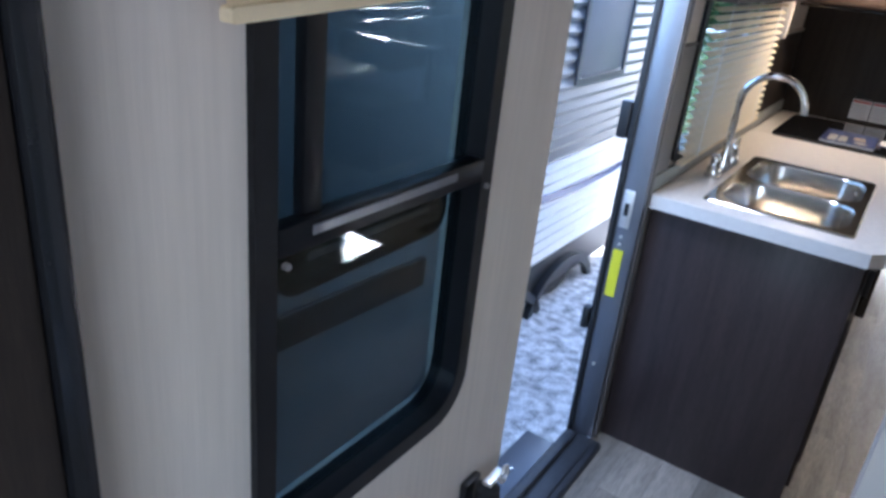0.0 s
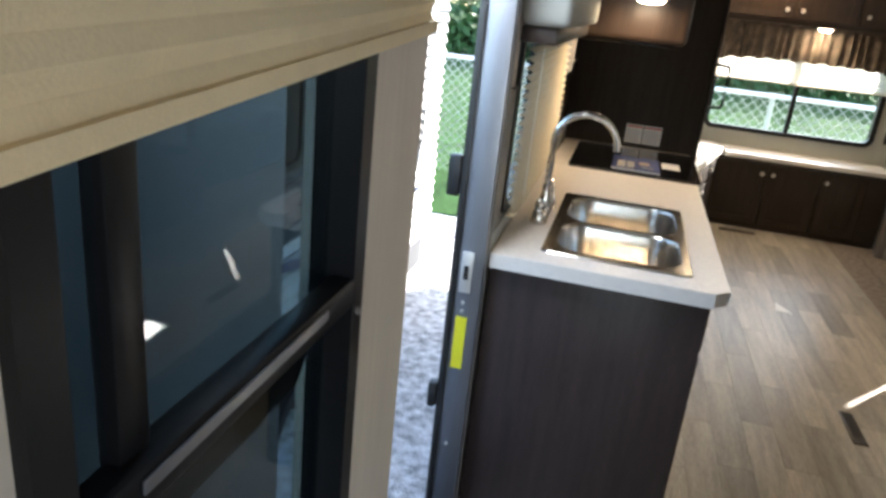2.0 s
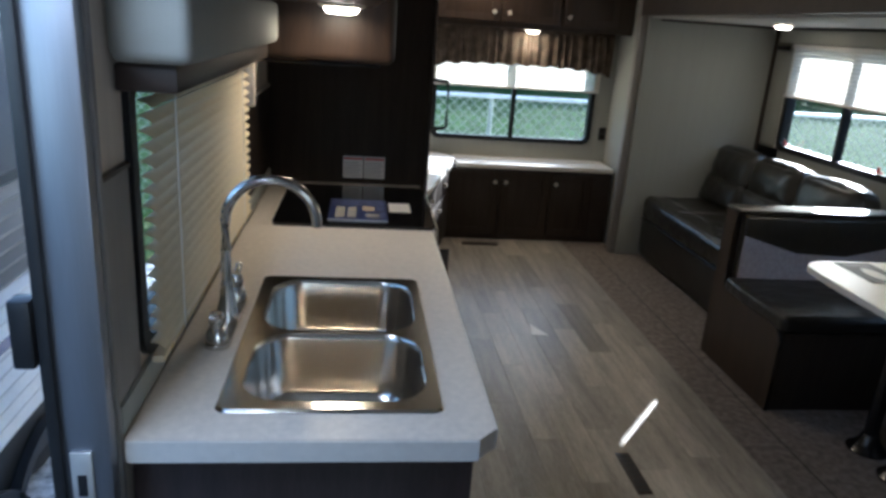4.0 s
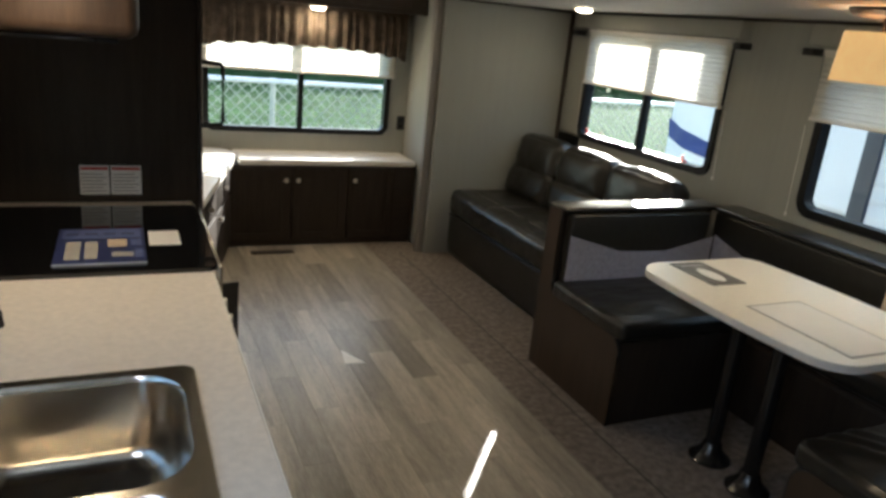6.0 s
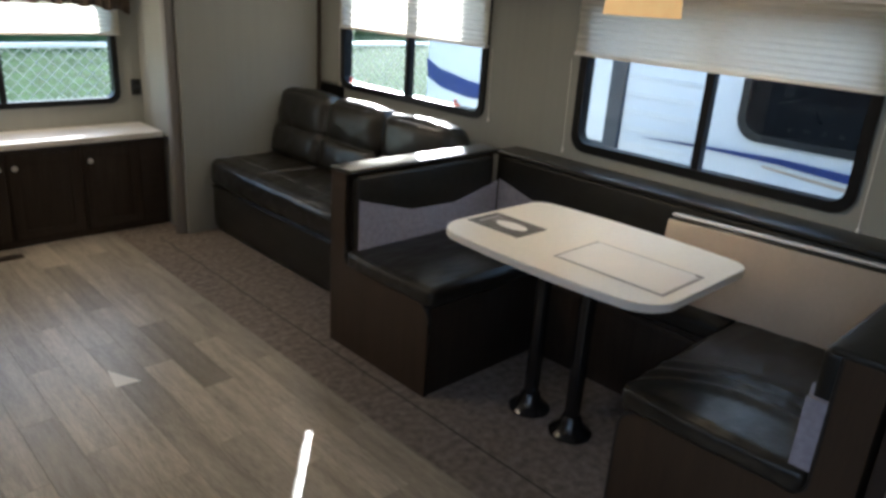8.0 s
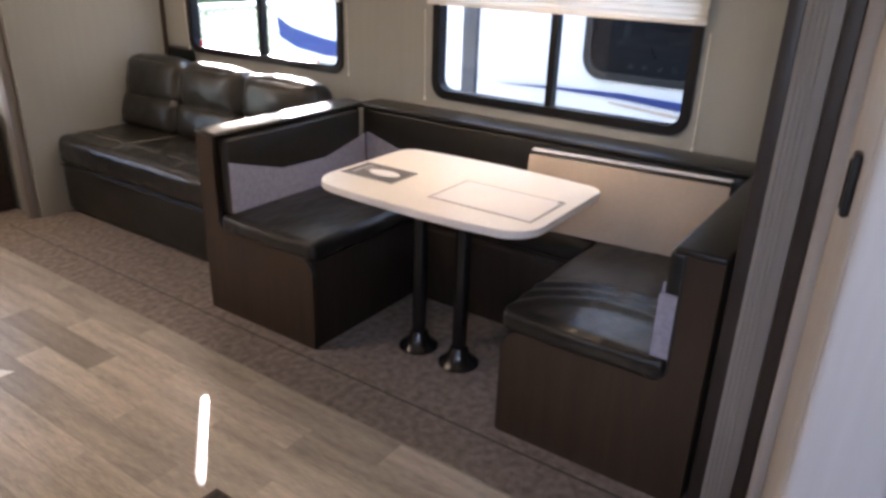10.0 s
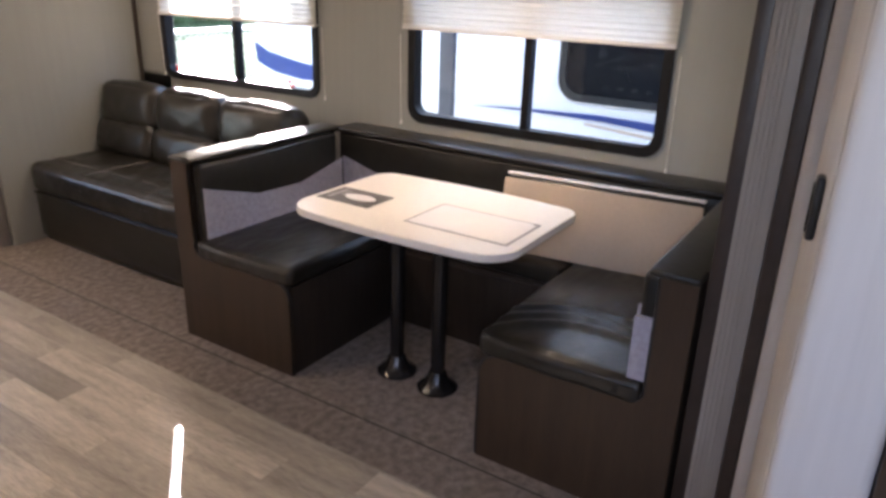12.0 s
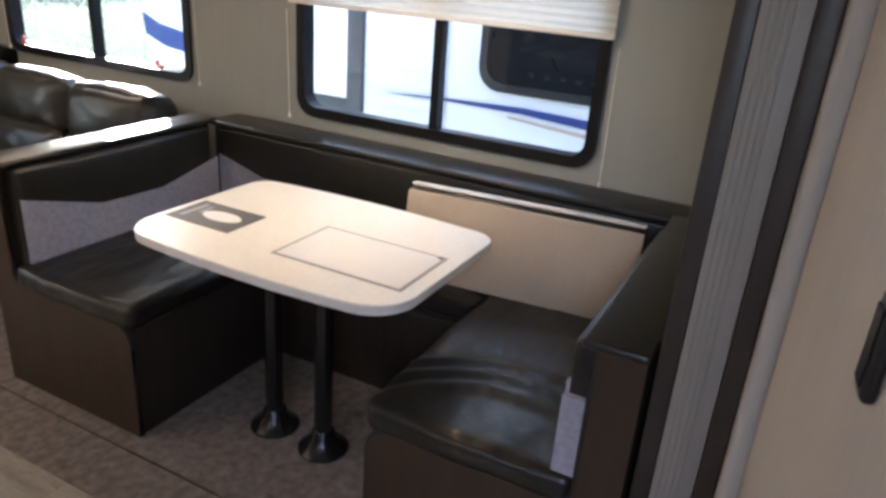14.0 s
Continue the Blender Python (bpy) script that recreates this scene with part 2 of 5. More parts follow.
def rounded(u0, v0, u1, v1, r, n=7):
    """The outline of a rounded rectangle."""
    pts = []
    for cu, cv, a0 in ((u1 - r, v1 - r, 0), (u0 + r, v1 - r, 90), (u0 + r, v0 + r, 180), (u1 - r, v0 + r, 270)):
        for k in range(n + 1):
            a = radians(a0 + 90 * k / n)
            pts.append((cu + r * math.cos(a), cv + r * math.sin(a)))
    return pts


def slab(bm, pts, place, w0, w1):
    """A flat outline given depth from w0 to w1; place(u, v, w) gives the point."""
    lo = [bm.verts.new(place(u, v, w0)) for u, v in pts]
    hi = [bm.verts.new(place(u, v, w1)) for u, v in pts]
    bm.faces.new(lo[::-1])
    bm.faces.new(hi)
    for i in range(len(pts)):
        j = (i + 1) % len(pts)
        bm.faces.new((lo[i], lo[j], hi[j], hi[i]))
    bmesh.ops.recalc_face_normals(bm, faces=bm.faces)
    return bm


def ring(bm, outer, inner, place, w0, w1):
    """A frame between two outlines of as many points."""
    n = len(outer)
    rows = [[bm.verts.new(place(u, v, w)) for u, v in pts] for pts, w in ((outer, w0), (outer, w1), (inner, w1), (inner, w0))]
    for a in range(4):
        p, q = rows[a], rows[(a + 1) % 4]
        for i in range(n):
            j = (i + 1) % n
            bm.faces.new((p[i], p[j], q[j], q[i]))
    bmesh.ops.recalc_face_normals(bm, faces=bm.faces)
    return bm


def on_x(x, s=1):
    return lambda u, v, w: Vector((x + s * w, u, v))


def on_y(y, s=1):
    return lambda u, v, w: Vector((u, y + s * w, v))


def on_z(z):
    return lambda u, v, w: Vector((u, v, z + w))


def part(name, bm, material, parent=None, label="", smooth=35):
    """Links a bmesh as one mesh object, under a thing or a part."""
    me = bpy.data.meshes.new(name)
    bm.to_mesh(me)
    bm.free()
    me.materials.append(material)
    if smooth:
        me.polygons.foreach_set("use_smooth", [True] * len(me.polygons))
        me.set_sharp_from_angle(angle=radians(smooth))
    ob = new(name, me)
    if parent:
        under(ob, parent)
    if label:
        tagged(ob, label)
    return ob


def under(ob, parent):
    ob.parent = parent
    m = Matrix.Identity(4)
    p = parent
    while p:
        m = p.matrix_basis @ m if p.parent is None else m
        p = p.parent
    ob.matrix_parent_inverse = m.inverted() if parent.parent is None else Matrix.Identity(4)
    return ob


def thing(name, at, label, category, group="", kind=""):
    ob = new(name)
    ob.empty_display_size = 0.05
    ob.matrix_basis = Matrix.Translation(at)
    return tagged(ob, label, category, group, kind)


def structure(name, bm, material, label, category=""):
    return tagged(part(name, bm, material), label, category or name.split("_")[0], kind="structure")


def pierced(axis, w0, w1, u0, u1, z0, z1, holes=()):
    """A wall with rectangular holes (u0, z0, u1, z1); axis is the one it stands across."""
    bm = bmesh.new()
    us = sorted({u0, u1, *(h[0] for h in holes), *(h[2] for h in holes)})
    zs = sorted({z0, z1, *(h[1] for h in holes), *(h[3] for h in holes)})
    for a, b in zip(us, us[1:]):
        for c, d in zip(zs, zs[1:]):
            if any(h[0] < (a + b) / 2 < h[2] and h[1] < (c + d) / 2 < h[3] for h in holes):
                continue
            if axis == "x":
                box(bm, w0, a, c, w1, b, d)
            else:
                box(bm, a, w0, c, b, w1, d)
    bmesh.ops.remove_doubles(bm, verts=bm.verts, dist=1e-5)
    inner = [f for f in bm.faces if sum(1 for g in bm.faces if g is not f and (g.calc_center_median() - f.calc_center_median()).length < 1e-4)]
    bmesh.ops.delete(bm, geom=inner, context="FACES")
    return bm


# ---- the shell of the trailer ----
LEFT, BACK, SLIDE, CEILING, SLIDE_TOP, RIGHT = -0.57, 6.62, 2.77, 2.08, 1.73, 1.80
DOOR = (1.30, 0.0, 2.03, 1.95)
HALL_WIN = (0.507, 0.672, 1.05, 1.62)
KIT_WIN = (2.20, 0.96, 3.30, 1.50)
SOFA_WIN = (4.47, 0.90, 5.745, 1.63)
DINE_WIN = (2.63, 0.86, 3.89, 1.56)
BACK_WIN = (0.37, 0.73, 1.68, 1.40)


def hole(w, d=0.03):
    return (w[0] + d, w[1] + d, w[2] - d, w[3] - d)


structure("floor", B(LEFT - 0.06, -1.2, -0.08, 1.44, BACK, -0.012), BLACK, "dark subfloor under the vinyl planks", "floor")
structure("carpet", B(1.44, 2.14, -0.08, SLIDE, 6.05, 0.0), CARPET, "grey-brown flecked cut-pile carpet in the slide-out", "carpet")
structure("carpet_border", B(1.44, 1.3, -0.08, 1.80, 2.138, -0.002), CARPET, "grey-brown carpet border by the bathroom", "carpet")
structure("carpet_edge", B(1.44, 6.052, -0.08, RIGHT, BACK, -0.002), CARPET, "grey-brown carpet by the rear cabinets", "carpet")
seam = bmesh.new()
box(seam, 1.627, 2.14, -0.002, 1.633, 6.04, 0.002)
structure("trim_seam", seam, TRIMD, "dark seam strip between two carpet pieces", "trim")
structure("wall_left", pierced("x", LEFT - 0.065, LEFT, -1.2, BACK + 0.06, -0.1, CEILING, [DOOR, hole(HALL_WIN), hole(KIT_WIN)]), PALE,
          "pale linen-textured wall panel with the entry door opening", "wall")
structure("wall_back", pierced("y", BACK, BACK + 0.06, LEFT, RIGHT + 0.1, -0.1, CEILING, [hole(BACK_WIN)]), WALL, "greige rear wall panel with a wide window", "wall")
structure("wall_slide", pierced("x", SLIDE, SLIDE + 0.06, 2.06, 6.06, -0.1, SLIDE_TOP + 0.06, [hole(SOFA_WIN), hole(DINE_WIN)]), WALL,
          "greige slide-out wall with two wide windows", "wall")
structure("wall_slide_rear", B(1.802, 6.0, -0.1, SLIDE, 6.06, SLIDE_TOP + 0.06), WALL, "plain greige end panel of the slide-out", "wall")
structure("wall_slide_front", B(RIGHT, 2.08, -0.1, SLIDE, 2.14, SLIDE_TOP + 0.06), WALL, "plain greige front end panel of the slide-out", "wall")
structure("ceiling_slide", B(RIGHT + 0.02, 2.14, SLIDE_TOP, SLIDE, 6.0, SLIDE_TOP + 0.05), CEIL, "low off-white ceiling of the slide-out", "ceiling")
structure("ceiling", B(LEFT - 0.06, -1.2, CEILING, RIGHT + 0.1, BACK + 0.06, CEILING + 0.06), CEIL, "off-white vinyl ceiling", "ceiling")
# unseen slab, its height chosen so its shadow covers the neighbouring trailer
structure("roof", B(LEFT - 0.07, -1.3, CEILING + 0.061, RIGHT + 0.12, BACK + 0.07, 2.52, 0.03), SIDINGW, "unseen raised roof slab, added to shade the neighbouring trailer", "roof")
structure("wall_right", pierced("x", RIGHT + 0.02, RIGHT + 0.08, -1.2, BACK, -0.1, CEILING, [(2.11, -0.1, 6.03, SLIDE_TOP + 0.045)]), WALL,
          "greige side wall round the slide-out opening", "wall")
# the opening is assumed, cut for the added front fill lamp
structure("wall_front", pierced("y", -1.26, -1.2, LEFT, RIGHT + 0.08, -0.1, CEILING, [(0.03, 0.93, 1.37, 1.57)]), WALL, "plain wall closing the front end", "wall")
structure("wall_hall", B(0.105, 0.90, 0.0, RIGHT + 0.02, 0.95, CEILING - 0.002), DOORW, "pale partition wall beside the entry", "wall")
structure("wall_bath", B(0.98, 1.72, 0.0, RIGHT + 0.02, 1.77, CEILING - 0.002), DOORW, "pale bathroom partition wall", "wall")

# header and upright trims round the slide-out opening
structure("trim_header", B(1.74, 2.17, SLIDE_TOP + 0.012, 1.795, 6.02, SLIDE_TOP + 0.14), TRIMD, "dark wooden header over the slide-out opening", "trim")
structure("trim_header_lip", B(1.725, 2.17, SLIDE_TOP + 0.20, 1.795, 6.02, SLIDE_TOP + 0.235, 0.004), TRIMD, "thin dark moulding along the ceiling edge", "trim")
structure("trim_jamb", B(1.745, 6.02, 0.0, 1.80, 6.075, CEILING - 0.003, 0.006), GREYTRIM, "grey upright trim at the slide-out opening", "trim")
structure("trim_jamb_white", B(1.775, 6.10, 0.60, 1.818, 6.14, 1.62, 0.004), WHITE, "white upright trim beside the rear shelf", "trim")
structure("trim_dark_outer", B(1.715, 2.133, 0.0, 1.80, 2.171, CEILING - 0.003, 0.003), TRIMD, "dark brown upright trim beside the dinette", "trim")
flute = bmesh.new()
box(flute, 1.70, 2.052, 0.0, 1.80, 2.131, CEILING - 0.003, 0.003)
for k in range(4):
    cyl(flute, (1.702, 2.083 + 0.012 * k, 0.002), (1.702, 2.083 + 0.012 * k, CEILING - 0.004), 0.0045, n=8)
structure("trim_fluted", flute, FLUTE, "grey fluted upright moulding", "trim")
structure("trim_dark_inner", B(1.695, 2.014, 0.0, 1.80, 2.050, CEILING - 0.003, 0.003), TRIMD, "dark brown upright trim by the bathroom door", "trim")
tan_jamb = B(1.672, 1.945, 0.0, 1.80, 2.012, CEILING - 0.003, 0.022, 4)
structure("trim_bath_jamb", tan_jamb, DOORW, "rounded beige door jamb of the bathroom", "trim")

structure("trim_slide_corner", B(SLIDE - 0.022, 5.978, 0.0, SLIDE - 0.001, 5.999, SLIDE_TOP - 0.017, 0.004), TRIMD, "dark upright corner strip of the slide-out", "trim")
structure("trim_slide_rear", B(RIGHT + 0.085, 5.984, SLIDE_TOP - 0.016, SLIDE - 0.001, 5.999, SLIDE_TOP - 0.001, 0.003), TRIMD, "thin dark strip along the slide-out ceiling", "trim")
structure("trim_slide_side", B(SLIDE - 0.014, 2.142, SLIDE_TOP - 0.016, SLIDE - 0.001, 5.983, SLIDE_TOP - 0.001, 0.003), TRIMD, "thin dark strip along the slide-out ceiling", "trim")

# bathroom door, ajar, and the end of the partition beside it
bath = thing("bathroom_door", (1.66, 1.99, 0.0), "pale beige bathroom door standing slightly ajar", "door", kind="structure")
turn = Matrix.Translation((1.655, 1.975, 0)) @ Matrix.Rotation(radians(6.2), 4, "Z")
part("panel", B(-0.71, -0.03, 0.012, 0.0, 0.0, 1.95, 0.006, 3, turn), DOORW, bath)
pull = part("handle", B(-0.575, 0.0005, 1.165, -0.535, 0.014, 1.265, 0.006, 3, turn), BLACK, bath, "black plastic flush pull")
part("recess", B(-0.567, 0.0142, 1.177, -0.543, 0.0165, 1.253, 0.001, 1, turn), BLACKM, pull)
structure("wall_bath_end", B(0.885, 1.765, 0.0, 0.948, 1.892, CEILING - 0.003, 0.016, 4), DOORW, "pale rounded end post of the bathroom partition", "wall")
structure("trim_bath_end", B(0.878, 1.715, 0.0, 0.95, 1.763, CEILING - 0.003, 0.004), BROWNW, "brown wooden casing beside the partition end", "trim")


# ---- windows ----
def window(name, place, w, r, band, panes, glass, label, mullion=True, out=0.04):
    win = thing(name, place((w[0] + w[2]) / 2, w[1], 0), label, "window", kind="structure")
    o = rounded(*w, r)
    i = rounded(w[0] + band, w[1] + band, w[2] - band, w[3] - band, max(0.01, r - band * 0.6))
    part("window_frame", ring(bmesh.new(), o, i, place, -0.05, 0.012), FRAMEB, win, "black rounded frame")
    u = [w[0] + band - 0.012 + (w[2] - w[0] - 2 * band + 0.024) * k / panes for k in range(panes + 1)]
    for k in range(panes):
        bm = slab(bmesh.new(), rounded(u[k] + 0.002, w[1] + band - 0.012, u[k + 1] - 0.002, w[3] - band + 0.012, max(0.012, r - band)), place, -0.030 - 0.008 * (k % 2), -0.026 - 0.008 * (k % 2))
        g = part("pane", bm, glass, win)
        g.visible_shadow = False
        if k and mullion:
            part("mullion", slab(bmesh.new(), [(u[k] - 0.016, w[1] + band), (u[k] + 0.016, w[1] + band), (u[k] + 0.016, w[3] - band), (u[k] - 0.016, w[3] - band)], place, -0.045, 0.002), FRAMEB, win)
    return win


window("window_1", on_y(BACK, -1), BACK_WIN, 0.07, 0.035, 2, GLASS, "wide sliding rear window with a black rounded frame")
window("window_2", on_x(SLIDE, -1), SOFA_WIN, 0.07, 0.04, 2, GLASS, "sliding window above the sofa with a black rounded frame")
window("window_3", on_x(SLIDE, -1), DINE_WIN, 0.08, 0.04, 2, GLASS, "sliding window above the dinette with a black rounded frame")
window("window_4", on_x(LEFT, 1), KIT_WIN, 0.06, 0.035, 2, GLASS, "kitchen window behind a slatted blind")
sofa_win = bpy.data.objects["window_2"]
for y in (5.60, 4.66):
    lt = part("latch", B(SLIDE - 0.03, y - 0.022, 0.945, SLIDE - 0.0125, y + 0.022, 0.962, 0.004), REDP, sofa_win, "small red window latch")
    part("tab", B(SLIDE - 0.034, y - 0.012, 0.962, SLIDE - 0.026, y + 0.012, 0.985, 0.003), REDP, lt)
hall = window("window_5", on_x(LEFT, 1), HALL_WIN, 0.10, 0.035, 1, GLASST, "tinted entry window with a thick black rounded frame")
rail = part("rail", B(LEFT - 0.02, 0.545, 1.165, LEFT + 0.012, 1.02, 1.205, 0.005), FRAMEB, hall, "black horizontal rail with a pale strip")
part("strip", B(LEFT + 0.0125, 0.60, 1.185, LEFT + 0.016, 0.93, 1.198, 0.001, 1), ALU, rail)
catch = part("catch", slab(bmesh.new(), rounded(0.585, 1.070, 0.985, 1.175, 0.04), on_x(LEFT), -0.046, -0.036), FRAMEB, hall, "dark plastic window catch with rounded corners")
part("catch_strip", B(LEFT - 0.0355, 0.64, 1.118, LEFT - 0.033, 0.93, 1.130, 0.001, 1), GREYTRIM, catch)
for y in (0.555, 1.03):
    part("pin", cyl(bmesh.new(), (LEFT + 0.01, y, 1.155), (LEFT + 0.018, y, 1.155), 0.005), GREYTRIM, hall)
part("upright_bar", B(LEFT - 0.024, 0.60, 1.20, LEFT - 0.004, 0.635, 1.59, 0.003), FRAMEB, hall)

# the entry door folded back outside the window
fold = thing("entry_door", (LEFT - 0.34, 0.85, -0.05), "dark tinted entry door folded back outside the window", "door", kind="structure")
part("door_panel", B(LEFT - 0.26, 0.36, -0.03, LEFT - 0.22, 1.29, 1.92, 0.01), DOORP, fold)
part("door_bar", B(LEFT - 0.219, 0.5, 0.84, LEFT - 0.205, 1.2, 0.91, 0.003, 2, Matrix.Translation((0, 0.8, 0.93)) @ Matrix.Rotation(radians(-3), 4, "X") @ Matrix.Translation((0, -0.8, -0.93))), BLACK, fold)


# ---- door frame and step ----
frame_ob = thing("door_2", (LEFT - 0.04, 1.66, 0.0), "aluminium entry door frame with a latch plate and yellow label", "door frame", kind="structure")
part("jamb", B(LEFT - 0.068, 2.005, -0.04, LEFT + 0.010, 2.035, 1.98, 0.003), ALU, frame_ob, "brushed aluminium jamb")
part("jamb_seal", B(LEFT - 0.078, 1.994, -0.04, LEFT - 0.060, 2.006, 1.96, 0.002), BLACK, frame_ob, "black rubber seal")
part("hinge_jamb", B(LEFT - 0.085, 1.285, -0.04, LEFT - 0.03, 1.302, 1.97, 0.003), BLACK, frame_ob, "dark edge jamb")
part("head", B(LEFT - 0.085, 1.302, 1.945, LEFT + 0.012, 2.005, 1.98, 0.003), ALU, frame_ob)
part("inner_trim", B(LEFT + 0.001, 2.037, 0.0, LEFT + 0.014, 2.052, 1.98, 0.003), GREYTRIM, frame_ob)
part("label", B(LEFT - 0.05, 2.0025, 0.555, LEFT - 0.018, 2.0045, 0.715, 0), YELLOW, frame_ob, "bright yellow warning label", smooth=0)
latch = part("latch_plate", B(LEFT - 0.052, 1.998, 0.79, LEFT - 0.018, 2.0045, 0.91, 0.003), NICKEL, frame_ob, "nickel latch plate")
part("latch_slot", B(LEFT - 0.042, 1.9965, 0.83, LEFT - 0.028, 1.9985, 0.87, 0.001, 1), BLACK, latch)
for z in (0.76, 0.735, 0.30):
    part("screw", cyl(bmesh.new(), (LEFT - 0.035, 1.999, z), (LEFT - 0.035, 2.0045, z), 0.005, n=10), NICKEL, frame_ob)
part("stop_block", B(LEFT - 0.105, 1.985, 0.42, LEFT - 0.079, 2.02, 0.50, 0.008), BLACK, frame_ob, "black rubber door stop")
part("keeper", B(LEFT - 0.112, 1.985, 1.06, LEFT - 0.079, 2.02, 1.17, 0.006), BLACK, frame_ob)
tread = thing("door_step", (LEFT + 0.0, 1.66, -0.02), "black ribbed threshold step in the entry doorway", "step")
part("threshold", B(LEFT - 0.075, 1.303, -0.03, LEFT + 0.055, 2.0, 0.022, 0.012, 3), STEP, tread)
part("rib", B(LEFT - 0.02, 1.36, 0.0225, LEFT + 0.03, 1.94, 0.03, 0.004), STEP, tread)
part("rear_ridge", B(LEFT - 0.07, 1.33, 0.0225, LEFT - 0.03, 1.97, 0.04, 0.01, 3), STEP, tread)
for y in (1.31, 1.995):
    part("end_screw", lathe(bmesh.new(), (LEFT + 0.01, y, 0.022), [(0.012, 0), (0.011, 0.006), (0.004, 0.009)], 14), CHROME, tread)
sp = thing("step_bracket", (LEFT - 0.14, 1.7, -0.09), "grey metal step bracket with two bolts below the doorway", "bracket")
part("plate", B(LEFT - 0.22, 1.47, -0.09, LEFT - 0.078, 1.99, -0.06, 0.006), SIDINGD, sp)
for y in (1.66, 1.76):
    part("bolt", lathe(bmesh.new(), (LEFT - 0.16, y, -0.0595), [(0.009, 0), (0.008, 0.006), (0.003, 0.008)], 12), CHROME, sp)
# white plate added for the sunlit patch; its brightness is only colour
part("sunlit_patch", B(LEFT - 0.21, 1.31, -0.10, LEFT - 0.078, 1.465, -0.075, 0.005), WHITE, sp, "white plate standing in for a sunlit patch by the sill")
out_step = thing("outside_step", (LEFT - 0.30, 1.66, -0.75), "grey folding metal step outside the entry door", "step")
part("plate", B(LEFT - 0.36, 1.36, -0.30, LEFT - 0.09, 1.96, -0.27, 0.006), SIDINGD, out_step)
for y in (1.38, 1.92):
    part("leg", B(LEFT - 0.34, y, -0.75, LEFT - 0.30, y + 0.03, -0.301), BLACK, out_step)


# ---- fire extinguisher ----
ext = thing("fire_extinguisher", (LEFT + 0.05, 1.145, 0.125), "small white fire extinguisher with red band on black bracket", "fire extinguisher")
EX = (LEFT + 0.055, 1.145)
part("cylinder", lathe(bmesh.new(), (*EX, 0.125), [(0.028, 0), (0.034, 0.008), (0.036, 0.02), (0.036, 0.225), (0.032, 0.245), (0.02, 0.258), (0.015, 0.265)]), WHITE, ext)
part("red_band", lathe(bmesh.new(), (*EX, 0.175), [(0.0365, 0), (0.0365, 0.06)]), REDP, ext, "red printed band")
part("black_band", lathe(bmesh.new(), (*EX, 0.237), [(0.0367, 0), (0.0367, 0.032)]), BLACK, ext)
part("label_mark", B(EX[0] + 0.030, EX[1] - 0.03, 0.305, EX[0] + 0.0385, EX[1] + 0.0, 0.317, 0.001, 1), REDP, ext)
part("neck", lathe(bmesh.new(), (*EX, 0.375), [(0.028, 0), (0.032, 0.015), (0.028, 0.045), (0.014, 0.055)], 18), BLACK, ext)
part("lever", B(EX[0] - 0.012, EX[1] - 0.012, 0.43, EX[0] + 0.012, EX[1] + 0.055, 0.441, 0.004), NICKEL, ext)
part("pin_ring", tube(bmesh.new(), [(EX[0] + 0.02, EX[1] + 0.03 + 0.016 * math.cos(a / 8 * math.pi), 0.45 + 0.022 * math.sin(a / 8 * math.pi)) for a in range(17)], 0.004, 8), NICKEL, ext)
part("bracket", B(LEFT, EX[1] - 0.032, 0.15, LEFT + 0.019, EX[1] + 0.032, 0.42, 0.005), BLACK, ext, "black plastic wall bracket")


# ---- roller shade of the entry window ----
def pleated(name, place, u0, u1, z0, z1, material, label, pleat=0.012, depth=0.006, cut=0.0, sag=0.0):
    """A pleated shade: folded cloth, a bottom rail and a head rail."""
    sh = thing(name, place((u0 + u1) / 2, z1, 0.03), label, "window blind")
    bm = bmesh.new()
    n = int((z1 - z0) / pleat)
    rows = [[bm.verts.new(place(u, z1 - (z1 - z0 + sag * (u == u0)) * k / n, 0.024 + depth * (k % 2))) for u in (u0, u1 - cut)] for k in range(n + 1)]
    for a, b in zip(rows, rows[1:]):
        bm.faces.new((a[0], a[1], b[1], b[0]))
    part("cloth", bm, material, sh, smooth=0)
    part("bottom_rail", slab(bmesh.new(), [(u, v - sag * (u1 - u) / (u1 - u0)) for u, v in rounded(u0, z0 - 0.014, u1, z0 + 0.002, 0.005)], place, 0.017, 0.036), LAMW if material is BLIND else material, sh)
    part("head_rail", slab(bmesh.new(), rounded(u0, z1 - 0.002, u1, z1 + 0.022, 0.005), place, 0.014, 0.04), LAMW, sh)
    return sh


pleated("pleated_blind", on_x(LEFT, 1), 0.46, 1.215, 1.517, 1.65, BLIND_WARM_LIT, "cream pleated shade half lowered over the entry window", sag=0.055)
pleated("pleated_blind", on_y(BACK, -1), 0.36, 1.70, 1.16, 1.50, BLIND, "cream pleated shade half lowered over the rear window")
pleated("pleated_blind", on_x(SLIDE, -1), 4.46, 5.73, 1.285, 1.60, BLIND, "cream pleated shade half lowered over the sofa window")
pleated("pleated_blind", on_x(SLIDE, -1), 2.62, 3.91, 1.31, 1.585, BLIND, "cream pleated shade half lowered over the dinette window")
for y0, y1 in ((4.36, 5.86), (2.55, 3.99)):
    v = thing("window_valance", (SLIDE - 0.05, (y0 + y1) / 2, 1.61), "greige box valance with dark end caps above a slide-out window", "valance", "slide-out valances")
    part("board", B(SLIDE - 0.075, y0 + 0.02, 1.626, SLIDE - 0.001, y1 - 0.02, SLIDE_TOP - 0.018, 0.004), WALL, v)
    for y in (y0, y1 - 0.05):
        part("end_cap", B(SLIDE - 0.082, y, 1.575, SLIDE - 0.001, y + 0.05, 1.608, 0.005), BLACK, v)
